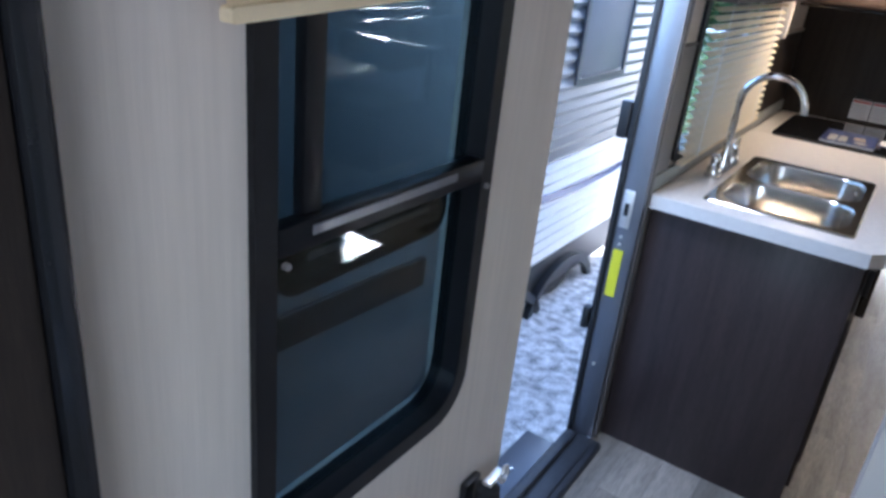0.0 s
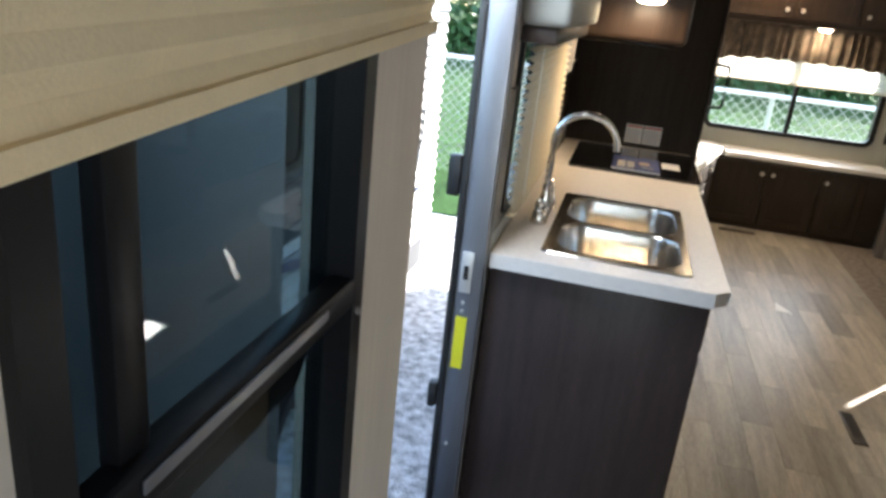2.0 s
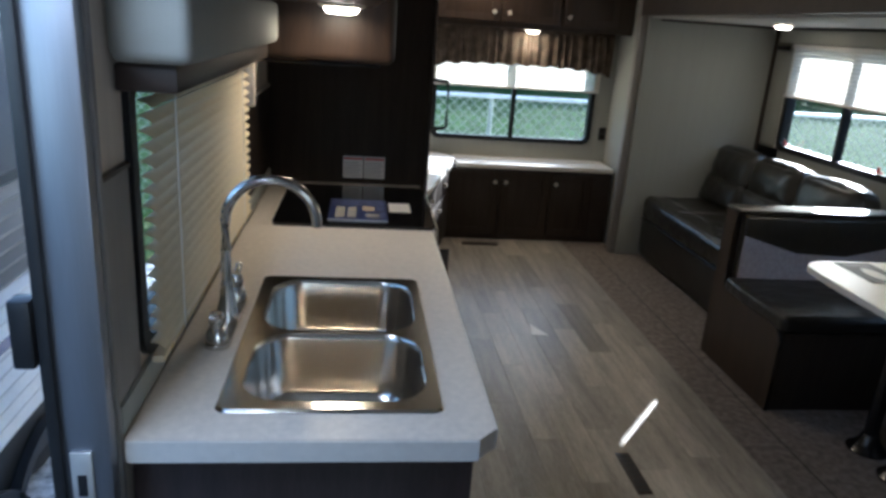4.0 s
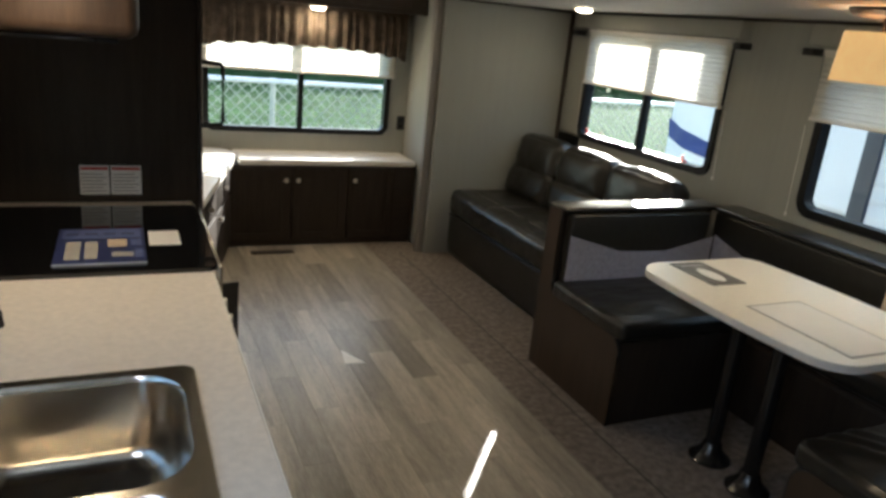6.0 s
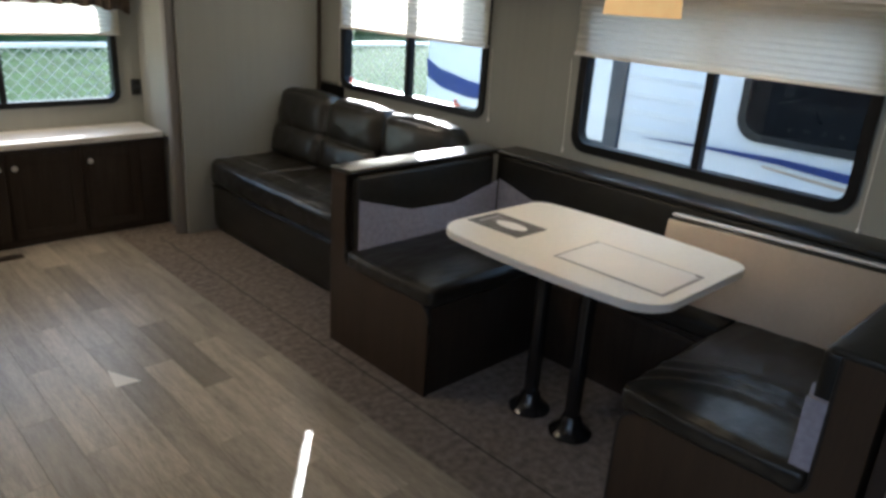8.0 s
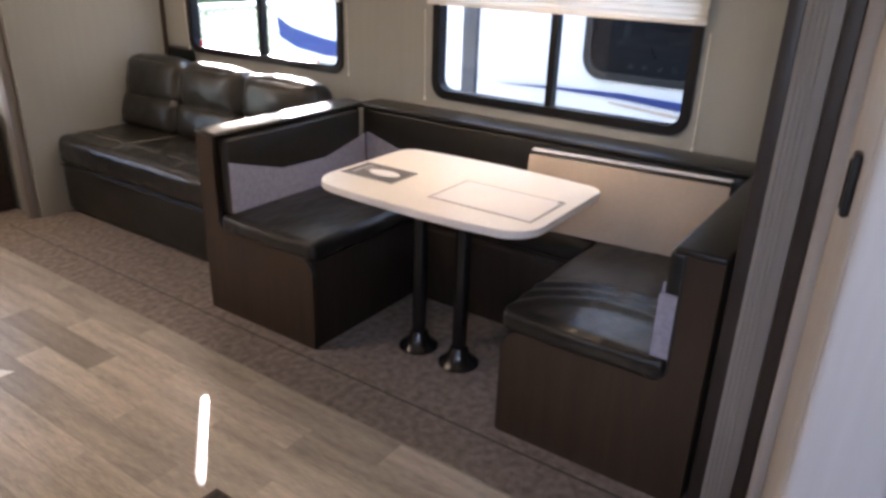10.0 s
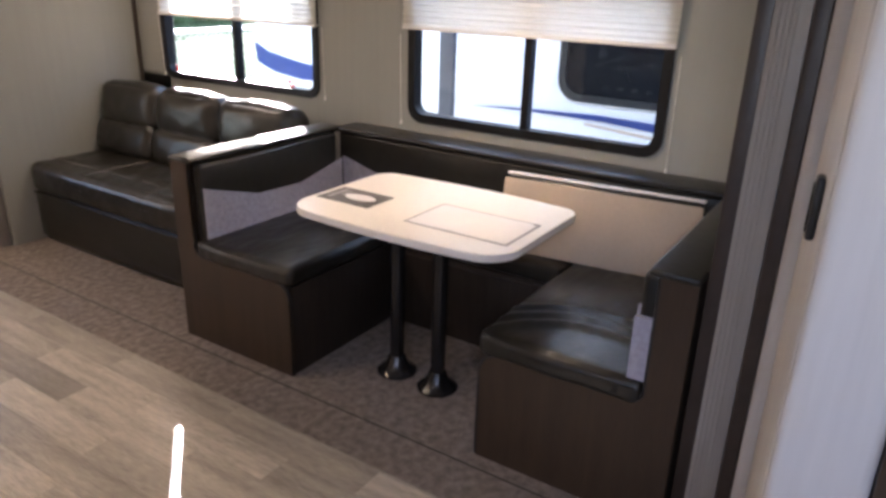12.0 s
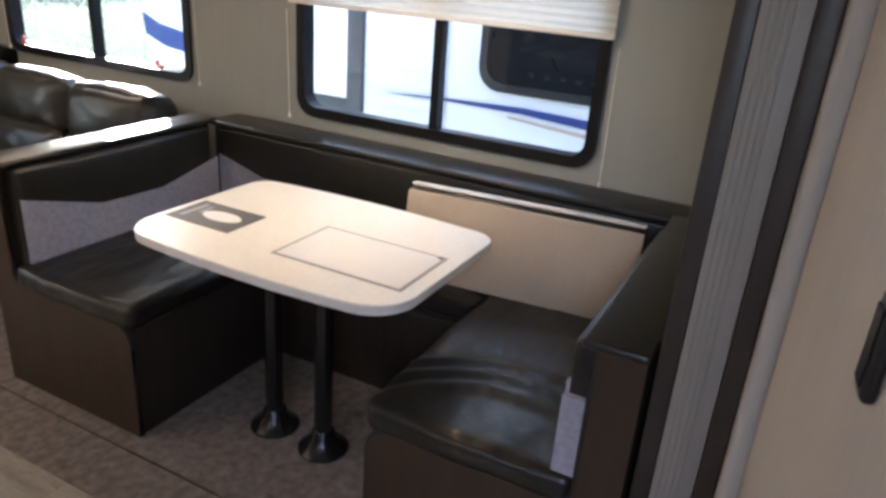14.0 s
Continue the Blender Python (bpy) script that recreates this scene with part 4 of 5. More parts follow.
for k, (x0, x1) in enumerate(((0.30, 1.76),)):
    vv = thing("window_valance", (1.0, 6.55, 1.36), "gathered brown patterned cloth valance over the rear window", "valance")
    bm = bmesh.new()
    n = 150
    rows = []
    for r in range(6):
        z = 1.60 - 0.27 * r / 5
        row = []
        for i in range(n + 1):
            u = x0 + (x1 - x0) * i / n
            row.append(bm.verts.new((u, BACK - 0.065 + (0.005 + 0.016 * r / 5) * math.sin(i * 0.9 + 1.3 * math.sin(i * 0.23)) - 0.012 * math.sin(math.pi * r / 5), z - 0.05 * (r / 5) * abs(2 * i / n - 1) ** 3 + (0.008 * math.sin(i * 0.45) if r == 5 else 0))))
        rows.append(row)
    for a, b in zip(rows, rows[1:]):
        for i in range(n):
            bm.faces.new((a[i], a[i + 1], b[i + 1], b[i]))
    part("cloth", bm, CANVAS, vv, smooth=60)
    part("header_tape", B(x0, BACK - 0.075, 1.575, x1, BACK - 0.045, 1.598, 0.004), CANVAS, vv)
ro = thing("wall_outlet", (1.782, BACK, 0.775), "black wall outlet under the rear window", "outlet")
part("plate", slab(bmesh.new(), rounded(1.752, 0.775, 1.812, 0.877, 0.008), on_y(BACK - 0.0005, -1), 0.0, 0.008), BLACK, ro)
for z in (0.802, 0.85):
    part("socket_face", slab(bmesh.new(), rounded(1.767, z - 0.014, 1.797, z + 0.014, 0.008), on_y(BACK - 0.0005, -1), 0.0082, 0.011), BLACKM, ro)
vent = thing("floor_vent", (0.75, 6.13, 0.0), "brown slotted floor vent before the rear cabinet", "vent")
part("plate", B(0.62, 6.10, 0.001, 0.90, 6.17, 0.006, 0.002), WALNUT, vent)
for k in range(8):
    part("slot", B(0.64 + 0.031 * k, 6.11, 0.0062, 0.652 + 0.031 * k, 6.16, 0.0068), BLACK, vent, smooth=0)


vent = thing("floor_vent", (0.897, 3.215, 0.0), "dark brown slotted floor vent in the plank aisle", "vent")
part("plate", B(0.868, 3.085, 0.001, 0.926, 3.345, 0.006, 0.002), WALNUT, vent)
for k in range(8):
    part("slot", B(0.878, 3.098 + 0.030 * k, 0.0062, 0.916, 3.118 + 0.030 * k, 0.0068), BLACK, vent, smooth=0)


# ---- sofa ----
def cushion(x0, y0, z0, x1, y1, z1, r=0.04, puff=0.012, m=None, cuts=9, wrinkle=0.004, arc=None):
    """A stuffed pad: a box with round edges and swelling, slightly creased faces."""
    bm = bmesh.new()
    sx, sy, sz = x1 - x0, y1 - y0, z1 - z0
    bmesh.ops.create_cube(bm, size=1)
    bmesh.ops.subdivide_edges(bm, edges=bm.edges, cuts=cuts, use_grid_fill=True)
    c = Vector(((x0 + x1) / 2, (y0 + y1) / 2, (z0 + z1) / 2))
    half = Vector((sx / 2, sy / 2, sz / 2))
    r = min(r, *(0.49 * h * 2 for h in half))
    for v in bm.verts:
        p = Vector((v.co.x * sx, v.co.y * sy, v.co.z * sz))
        core = Vector((max(-half.x + r, min(half.x - r, p.x)), max(-half.y + r, min(half.y - r, p.y)), max(-half.z + r, min(half.z - r, p.z))))
        d = p - core
        if d.length > 1e-6:
            p = core + d.normalized() * r if d.length > r * 0.999 else p
        u, w, q = v.co.x * 2, v.co.y * 2, v.co.z * 2
        swell = puff * (1 - u * u) * (1 - w * w) if abs(q) > 0.99 else puff * (1 - w * w) * (1 - q * q) if abs(u) > 0.99 else puff * (1 - u * u) * (1 - q * q)
        if d.length > 1e-6:
            p += d.normalized() * swell
        g = c + p
        p += (d.normalized() if d.length > 1e-6 else Vector((0, 0, 1))) * wrinkle * (noise.noise(g * 9) + 0.8 * noise.noise(Vector((g.x * 14 + 3, g.y * 34, g.z * 20))))
        if arc and q > 0.9:
            e = math.hypot(g.x - arc[0], (g.y - arc[1]) * 0.9)
            p.z += sum(0.011 * math.exp(-((e - rr) / 0.018) ** 2) for rr in (0.30, 0.36, 0.42))
        v.co = c + p
    if m:
        bm.transform(m)
    return bm


sofa = thing("sofa", (2.3, 5.2, 0.0), "black leatherette tri-fold sofa under the window", "sofa")
part("base", B(1.985, 4.40, 0.0, 2.62, 5.985, 0.30, 0.015, 3), LEATHER, sofa)
for k in range(3):
    y0 = 4.40 + 0.528 * k
    tilt = Matrix.Translation((2.5, 0, 0.46)) @ Matrix.Rotation(radians(10), 4, "Y") @ Matrix.Translation((-2.5, 0, -0.46))
    part("lumbar_pad", cushion(2.36, y0 + 0.006, 0.45, 2.54, y0 + 0.522, 0.66, 0.05, 0.02, tilt, 14, 0.008), LEATHER, sofa)
    part("back_cushion", cushion(2.38, y0 + 0.004, 0.62, 2.57, y0 + 0.524, 0.88, 0.06, 0.02, tilt, 14, 0.007), LEATHER, sofa)
seat = cushion(1.945, 4.404, 0.30, 2.52, 5.98, 0.475, 0.05, 0.012, None, 64, 0.005)
for v in seat.verts:
    p = v.co
    if p.z > 0.40:
        for yc, sl in ((4.93, 0.10), (5.46, -0.06)):
            p.z -= 0.007 * math.exp(-((p.y - yc - sl * (p.x - 2.1)) / 0.014) ** 2)
        e = math.hypot(p.x - 2.35, (p.y - 4.85) * 0.8)
        p.z += sum(0.006 * math.exp(-((e - rr) / 0.02) ** 2) for rr in (0.26, 0.36))
        p.z += 0.004 * math.exp(-((p.x - 2.12 - 0.02 * math.sin(p.y * 9)) / 0.018) ** 2)
part("seat_cushion", seat, LEATHER, sofa, "creased black leatherette seat")
# seam stitching; the pale colour stands for sun glint along it
for y in (4.93, 5.46):
    for d in (-0.012, 0.012):
        part("stitching", tube(bmesh.new(), [(1.975 + 0.05 * k, y + d + 0.004 * math.sin(k * 1.7 + y), 0.4795 + 0.0035 * math.sin(math.pi * k / 8)) for k in range(9)], 0.0022, 6), GREYTRIM, sofa, "seam stitching with its sun glint painted pale")
for y0, y1 in ((4.43, 4.90), (4.96, 5.43), (5.49, 5.95)):
    part("stitching", tube(bmesh.new(), [(2.075 + 0.006 * math.sin(k * 1.3), y0 + (y1 - y0) * k / 8, 0.485) for k in range(9)], 0.0022, 6), GREYTRIM, sofa, "seam stitching with its sun glint painted pale")
part("front_flap", cushion(1.962, 4.406, 0.03, 1.99, 5.978, 0.302, 0.012, 0.004, None, 20, 0.003), LEATHER, sofa)
part("piping", tube(bmesh.new(), [(1.958, 4.41, 0.298), (1.955, 4.9, 0.294), (1.955, 5.5, 0.294), (1.958, 5.975, 0.298)], 0.005, 8), LEATHER, sofa)
for y in (4.5, 5.9):
    part("foot", B(2.02, y - 0.03, 0.001, 2.08, y + 0.03, 0.04), BLACK, sofa)


# ---- dinette ----
def bench(name, y_open, y_back, label):
    """A bench whose open side is at y_open and whose back is at y_back."""
    s = 1 if y_back > y_open else -1
    th = thing(name, (2.1, (y_open + y_back) / 2, 0.0), label, "dinette bench", "dinette benches")

    def yb(a, b):
        return (min(a, b), max(a, b))

    inner = y_back - s * 0.10
    edge = [(inner, 0.80), (inner, 0.45)]
    edge += [(inner - s * 0.045 * (1 - math.cos(radians(15 * k))), 0.445 - 0.045 * math.sin(radians(15 * k))) for k in range(1, 7)]
    front = y_open + s * 0.012
    edge += [(front + s * 0.075 * (1 - math.sin(radians(15 * k))), 0.325 + 0.075 * math.cos(radians(15 * k))) for k in range(7)]
    edge.append((front, 0.0))
    part("end_panel", slab(bmesh.new(), edge + [(y_back, 0.0), (y_back, 0.80)], on_x(1.695), 0.0, 0.02), BROWNW, th, "dark wood-grain end panel")
    part("edge_moulding", tube(bmesh.new(), [(1.703, u, max(v, 0.006)) for u, v in edge], 0.009, 8), BLACK, th, "black plastic edge moulding")
    a, b = yb(y_open + s * 0.016, y_back)
    part("base", B(1.716, a, 0.0, 2.60, b, 0.384, 0.003), DARK, th)
    a, b = yb(y_open, inner - s * 0.008)
    part("seat_cushion", cushion(1.692, a, 0.386, 2.58, b, 0.468, 0.028, 0.008, None, 56, 0.003, (1.62, 2.50) if s < 0 else None), LEATHER, th, "black leatherette seat cushion")
    a, b = yb(inner - s * 0.056, inner + s * 0.0)
    pad = B(1.722, a, 0.46, 2.55, b, 0.795, 0.018, 3)
    part("backrest", pad, LEATHER, th)
    a, b = yb(inner + s * 0.002, y_back - s * 0.001)
    part("back_board", B(1.7165, a, 0.3855, 2.60, b, 0.796, 0.003), DARK, th)
    # tweed band with a notched upper edge
    f = inner - s * 0.056
    band = [(1.728, 0.472), (2.58, 0.472), (2.58, 0.665), (2.29, 0.600), (2.02, 0.608), (1.728, 0.693)]
    part("tweed_band", slab(bmesh.new(), band, on_y(f, -s), -0.004, 0.005), TWEED, th, "lavender-grey tweed band")
    if s < 0:
        part("tweed_end", slab(bmesh.new(), [(inner - s * 0.060, 0.47), (inner - s * 0.004, 0.47), (inner - s * 0.004, 0.665), (inner - s * 0.060, 0.665)], on_x(1.7215, -1), 0.0, 0.018), TWEED, th)
    a, b = yb(inner - s * 0.036, y_back + s * 0.004)
    part("top_cap", B(1.69, a, 0.797, 2.62, b, 0.818, 0.009, 3), LEATHER, th, "glossy black padded top rail")
    return th


bench("dinette_bench", 3.67, 4.325, "black leatherette dinette bench with tweed back beside the sofa")
bench("dinette_bench", 2.835, 2.185, "black leatherette dinette bench with tweed back beside the bathroom trim")
wb = thing("dinette_bench", (2.6, 3.2, 0.0), "black leatherette back bench of the dinette under the window", "dinette bench", "dinette benches")
part("base", B(2.36, 2.84, 0.0, 2.58, 3.665, 0.384, 0.003), DARK, wb)
part("tweed_band", slab(bmesh.new(), [(4.165, 0.475), (3.1, 0.475), (3.1, 0.595), (3.94, 0.612), (4.165, 0.675)], on_x(2.594, -1), 0.0, 0.005), TWEED, wb, "lavender-grey tweed band")
part("seat_cushion", cushion(2.33, 2.84, 0.386, 2.59, 3.665, 0.466, 0.025, 0.006), LEATHER, wb)
part("backrest", B(2.595, 2.25, 0.47, 2.67, 4.20, 0.79, 0.018, 3), LEATHER, wb)
part("top_cap", B(2.585, 2.24, 0.791, 2.765, 4.22, 0.813, 0.008, 3), LEATHER, wb)
part("storage_door", B(2.352, 2.95, 0.07, 2.36, 3.56, 0.35, 0.003), DARK, wb)
part("storage_rail", B(2.345, 2.88, 0.352, 2.36, 3.63, 0.372, 0.003), TRIMD, wb)

cus = thing("loose_cushion", (2.47, 2.77, 0.47), "loose backrest cushion with tan backing leaning on the bench", "cushion")
lean = Matrix.Translation((2.395, 3.16, 0.470)) @ Matrix.Rotation(radians(-90 + 5.5), 4, "Z") @ Matrix.Rotation(radians(-10), 4, "X")
part("backing", B(0.0, 0.0, 0.0, 0.79, 0.012, 0.300, 0.004, 2, lean), TAN, cus, "plain tan fabric backing")
part("pad", B(0.005, 0.013, 0.0, 0.785, 0.07, 0.312, 0.018, 3, lean), LEATHER, cus)
part("piping", B(0.0, 0.024, 0.3125, 0.79, 0.062, 0.324, 0.005, 2, lean), LAMW, cus, "pale plastic edge strip")

# table
tab = thing("dinette_table", (1.96, 3.18, 0.0), "cream laminate dinette table with rounded corners on two black pedestals", "table")
tp = []
for cx, cy, r, a0 in ((2.225, 3.605, 0.065, 0), (1.805, 3.560, 0.11, 90), (1.805, 2.872, 0.11, 180), (2.225, 2.827, 0.065, 270)):
    for k in range(11):
        a = radians(a0 + 9 * k)
        tp.append((cx + r * math.cos(a), cy + r * math.sin(a)))
    y2 = {0: None, 90: 2.872, 180: None, 270: 3.605}[a0]
    if y2:
        tp += [(tp[-1][0], cy + (y2 - cy) * k / 12) for k in range(1, 12)]
# the long sides bow outwards
tp = [(u + (0.030 if u > 1.95 else -0.030) * (1 - ((v - 3.216) / 0.46) ** 2), v) for u, v in tp]
bm = slab(bmesh.new(), tp, on_z(0.708), 0.0, 0.027)
part("tabletop", bm, TABLE, tab, smooth=30)
lo = [(1.0 * (u - 1.96) * 1.006 + 1.96, (v - 3.18) * 1.004 + 3.18) for u, v in tp]
part("edge_band", ring(bmesh.new(), lo, tp, on_z(0.708), 0.002, 0.025), LAMW, tab)
for x, y in ((1.985, 3.372), (1.975, 3.165)):
    part("pole", cyl(bmesh.new(), (x, y, 0.02), (x, y, 0.707), 0.029, n=24), BLACKM, tab, "glossy black pole")
    part("foot", lathe(bmesh.new(), (x, y, 0.0005), [(0.082, 0), (0.082, 0.006), (0.07, 0.016), (0.042, 0.045), (0.036, 0.07), (0.031, 0.075)], 30), BLACKM, tab, "black conical floor socket")
    part("socket_plate", lathe(bmesh.new(), (x, y, 0.678), [(0.035, 0), (0.08, 0.024), (0.08, 0.0295)], 24), BLACKM, tab)

crd = thing("card_folder", (1.91, 3.52, 0.7355), "charcoal printed card with a pale oval picture on the table", "card")
part("sheet", B(1.835, 3.40, 0.7355, 1.998, 3.645, 0.7375), CARD, crd, smooth=0)
part("picture", slab(bmesh.new(), [(1.918 + 0.035 * math.cos(a / 12 * math.pi), 3.50 + 0.07 * math.sin(a / 12 * math.pi)) for a in range(24)], on_z(0.7376), 0.0, 0.0006), PAPER, crd)
part("title_bar", B(1.86, 3.60, 0.7376, 1.975, 3.615, 0.7382), PRINT, crd, smooth=0)
part("text_bar", B(1.905, 3.575, 0.7376, 1.965, 3.585, 0.7382), PRINT, crd, smooth=0)
pap = thing("leaflet", (1.93, 3.0, 0.7355), "white leaflet with a thin grey border on the table", "leaflet")
part("sleeve", B(1.800, 2.805, 0.7355, 2.055, 3.212, 0.7362), PRINT, pap, "grey sleeve border", smooth=0)
part("sheet", B(1.809, 2.815, 0.7363, 2.046, 3.203, 0.7372), PAPER, pap, smooth=0)
part("corner_mark", B(2.035, 2.815, 0.7374, 2.046, 2.83, 0.7377), CARD, pap, smooth=0)

# pendant over the table
LX, LY = 2.13, 3.22
pend = thing("pendant_lamp", (LX, LY, SLIDE_TOP), "lit amber drum pendant lamp over the dinette table", "lamp")
part("canopy", lathe(bmesh.new(), (LX, LY, SLIDE_TOP - 0.03), [(0.05, 0), (0.10, 0.006), (0.115, 0.02), (0.115, 0.0295)], 30), TRIMD, pend, "dark ceiling canopy")
bm = bmesh.new()
n = 40
rows = [[bm.verts.new((LX + r * math.cos(2 * math.pi * k / n), LY + r * math.sin(2 * math.pi * k / n), z)) for k in range(n)] for r, z in ((0.125, 1.497), (0.112, 1.655), (0.109, 1.655), (0.122, 1.497))]
for a in range(4):
    for k in range(n):
        bm.faces.new((rows[a][k], rows[a][(k + 1) % n], rows[(a + 1) % 4][(k + 1) % n], rows[(a + 1) % 4][k]))
part("shade", bm, SHADE, pend, "amber fabric drum shade")
part("diffuser", lathe(bmesh.new(), (LX, LY, 1.4995), [(0.119, 0), (0.119, 0.003)], 40), DIFF, pend, "pale glowing diffuser disc")
part("stem", cyl(bmesh.new(), (LX, LY, 1.60), (LX, LY, SLIDE_TOP - 0.03), 0.008), TRIMD, pend)
part("bulb", lathe(bmesh.new(), (LX, LY, 1.545), [(0.005, 0), (0.022, 0.012), (0.026, 0.03), (0.014, 0.055)], 20), LAMPON, pend, "glowing bulb")


pl = bpy.data.lights.new("pendant_lamp", "POINT")
pl.energy, pl.color, pl.shadow_soft_size = 0.95, (1.0, 0.78, 0.52), 0.03
new("pendant_bulb", pl).location = (LX, LY, 1.455)


# ---- puck and ceiling lights ----
def puck(x, y, z, r, watts, label, group="puck lights"):
    p = thing("ceiling_light", (x, y, z), label, "lamp", group)
    part("trim_ring", lathe(bmesh.new(), (x, y, z - 0.012), [(r * 0.9, 0), (r * 1.15, 0.004), (r * 1.15, 0.0115)], 28), LAMW, p)
    part("lens", lathe(bmesh.new(), (x, y, z - 0.018), [(r * 0.45, -0.012), (r * 0.75, -0.008), (r * 0.88, 0.0055)], 28), LAMPON, p, "glowing warm lens")
    la = bpy.data.lights.new("puck_lamp", "AREA")
    la.shape, la.size, la.energy, la.color = "DISK", r * 1.6, watts, (1.0, 0.76, 0.48)
    lo_ = new("puck_lamp", la)
    lo_.matrix_world = Matrix.Translation((x, y, z - 0.034))
    return p


puck(-0.25, 3.27, 1.627, 0.062, 0.55, "round warm puck light under the upper cabinet")
puck(1.08, 6.44, 1.599, 0.055, 0.55, "round warm puck light under the rear cabinets")
puck(2.36, 5.27, SLIDE_TOP - 0.001, 0.055, 0.3, "round warm ceiling light in the slide-out")
for x, y in ((0.58, 6.12), (0.70, 6.12), (0.62, 4.62), (0.76, 4.58)):
    puck(x, y, CEILING - 0.001, 0.055, 0.5, "round warm ceiling light in a paired fixture", "paired ceiling lights")
av = thing("ceiling_vent", (0.9, 4.0, CEILING), "off-white ceiling vent cover", "vent")
part("cover", B(0.62, 3.75, CEILING - 0.03, 1.02, 4.15, CEILING - 0.001, 0.012, 3), CEIL, av)

# sun fleck on the floor, laid as a flat pale triangle
tri = thing("sun_fleck", (0.84, 4.52, 0.0), "small pale triangle standing in for a sun fleck on the planks", "scrap")
part("sheet", slab(bmesh.new(), [(0.79, 4.475), (0.885, 4.465), (0.81, 4.62)], on_z(0.0005), 0.0, 0.001), LAMW, tri, smooth=0)


# ---- outside ----
structure("ground", B(-60, -60, -0.95, 60, 60, -0.75), GRAVEL, "grey crushed-stone gravel ground", "ground")
structure("ground_grass", B(-60, 7.6, -0.749, 60, 60, -0.735), GRASS, "sunlit mown grass beyond the trailer", "ground")


def siding(bm, x, s, y0, y1, z0, z1, pitch=0.08, depth=0.017):
    """Horizontal lapped boards on a face at x that looks towards s."""
    n = max(1, round((z1 - z0) / pitch))
    for k in range(n):
        a, b = z0 + (z1 - z0) * k / n, z0 + (z1 - z0) * (k + 1) / n
        vs = [bm.verts.new(p) for p in ((x + s * depth, y0, a), (x + s * depth, y1, a), (x + s * depth * 1.6, y1, a + (b - a) * 0.3), (x + s * depth * 1.6, y0, a + (b - a) * 0.3), (x, y1, b), (x, y0, b), (x, y0, a), (x, y1, a))]
        bm.faces.new((vs[0], vs[1], vs[2], vs[3]))
        bm.faces.new((vs[3], vs[2], vs[4], vs[5]))
        bm.faces.new((vs[6], vs[7], vs[1], vs[0]))
    return bm


NX = -1.75
nb = thing("travel_trailer", (NX - 1.2, 2.5, -0.75), "grey and white corrugated travel trailer with a blue stripe", "trailer")
part("body", B(NX - 2.4, -3.5, -0.36, NX - 0.005, 5.9, 1.50, 0.02), SIDING, nb)
part("upper_siding", siding(bmesh.new(), NX, 1, -3.5, 5.9, 0.78, 1.50), SIDING, nb, "light grey lapped siding", smooth=0)
part("middle_siding", siding(bmesh.new(), NX + 0.002, 1, -3.5, 5.9, 0.34, 0.78), SIDINGD, nb, "slate grey lapped siding", smooth=0)
part("lower_siding", siding(bmesh.new(), NX + 0.004, 1, -3.5, 5.9, -0.36, 0.34), SIDINGW, nb, "white lapped siding", smooth=0)
part("skirt", B(NX - 2.3, -3.4, -0.64, NX - 0.004, 5.8, -0.361), BLACK, nb, "dark chassis skirt")
stp = [(-3.4, 0.62), (1.0, 0.52), (2.4, 0.38), (3.2, 0.25), (3.75, 0.15), (4.4, 0.10), (5.0, 0.09), (5.6, 0.15), (5.6, 0.12), (5.0, 0.055), (4.4, 0.05), (3.75, 0.09), (3.2, 0.20), (2.4, 0.33), (1.0, 0.48), (-3.4, 0.58)]
part("stripe", slab(bmesh.new(), stp, on_x(NX + 0.026), 0.0, 0.009), STRIPE, nb, "blue swoosh stripe")
sw2 = [(4.85, 0.29), (5.20, 0.33), (5.42, 0.48), (5.46, 0.74), (5.54, 0.74), (5.52, 0.46), (5.32, 0.29)]
part("swoosh", slab(bmesh.new(), sw2, on_x(NX + 0.026), 0.0, 0.009), SIDINGW, nb)
fr = part("baggage_door", B(NX + 0.012, 4.07, 0.85, NX + 0.03, 4.80, 1.47, 0.01), SIDING, nb)
part("door_trim", ring(bmesh.new(), rounded(4.04, 0.80, 4.83, 1.49, 0.03), rounded(4.08, 0.84, 4.79, 1.46, 0.02), on_x(NX + 0.03), 0.0, 0.012), SIDINGD, fr)
wn_ = part("window", slab(bmesh.new(), rounded(2.5, 0.75, 3.28, 1.3, 0.06), on_x(NX + 0.02), 0.0, 0.015), DARKWIN, nb, "dark trailer window")
part("frame", ring(bmesh.new(), rounded(2.46, 0.71, 3.32, 1.34, 0.08), rounded(2.5, 0.75, 3.28, 1.3, 0.06), on_x(NX + 0.02), 0.001, 0.025), BLACK, wn_)
for yc in (4.42, 3.55):
    w = part("wheel", cyl(bmesh.new(), (NX - 0.22, yc, -0.42), (NX - 0.02, yc, -0.42), 0.33, n=36), TYRE, nb, "black tyre")
    part("rim", cyl(bmesh.new(), (NX - 0.03, yc, -0.42), (NX - 0.012, yc, -0.42), 0.18, 0.16, n=28), SIDINGW, w)
    arch = [(yc + 0.55 * math.cos(a / 16 * math.pi), -0.86 + 0.40 * math.sin(a / 16 * math.pi)) for a in range(17)] + [(yc + 0.49 * math.cos(a / 16 * math.pi), -0.86 + 0.34 * math.sin(a / 16 * math.pi)) for a in range(16, -1, -1)]
    part("wheel_arch", slab(bmesh.new(), arch, on_x(NX), 0.0, 0.05), BLACK, nb)

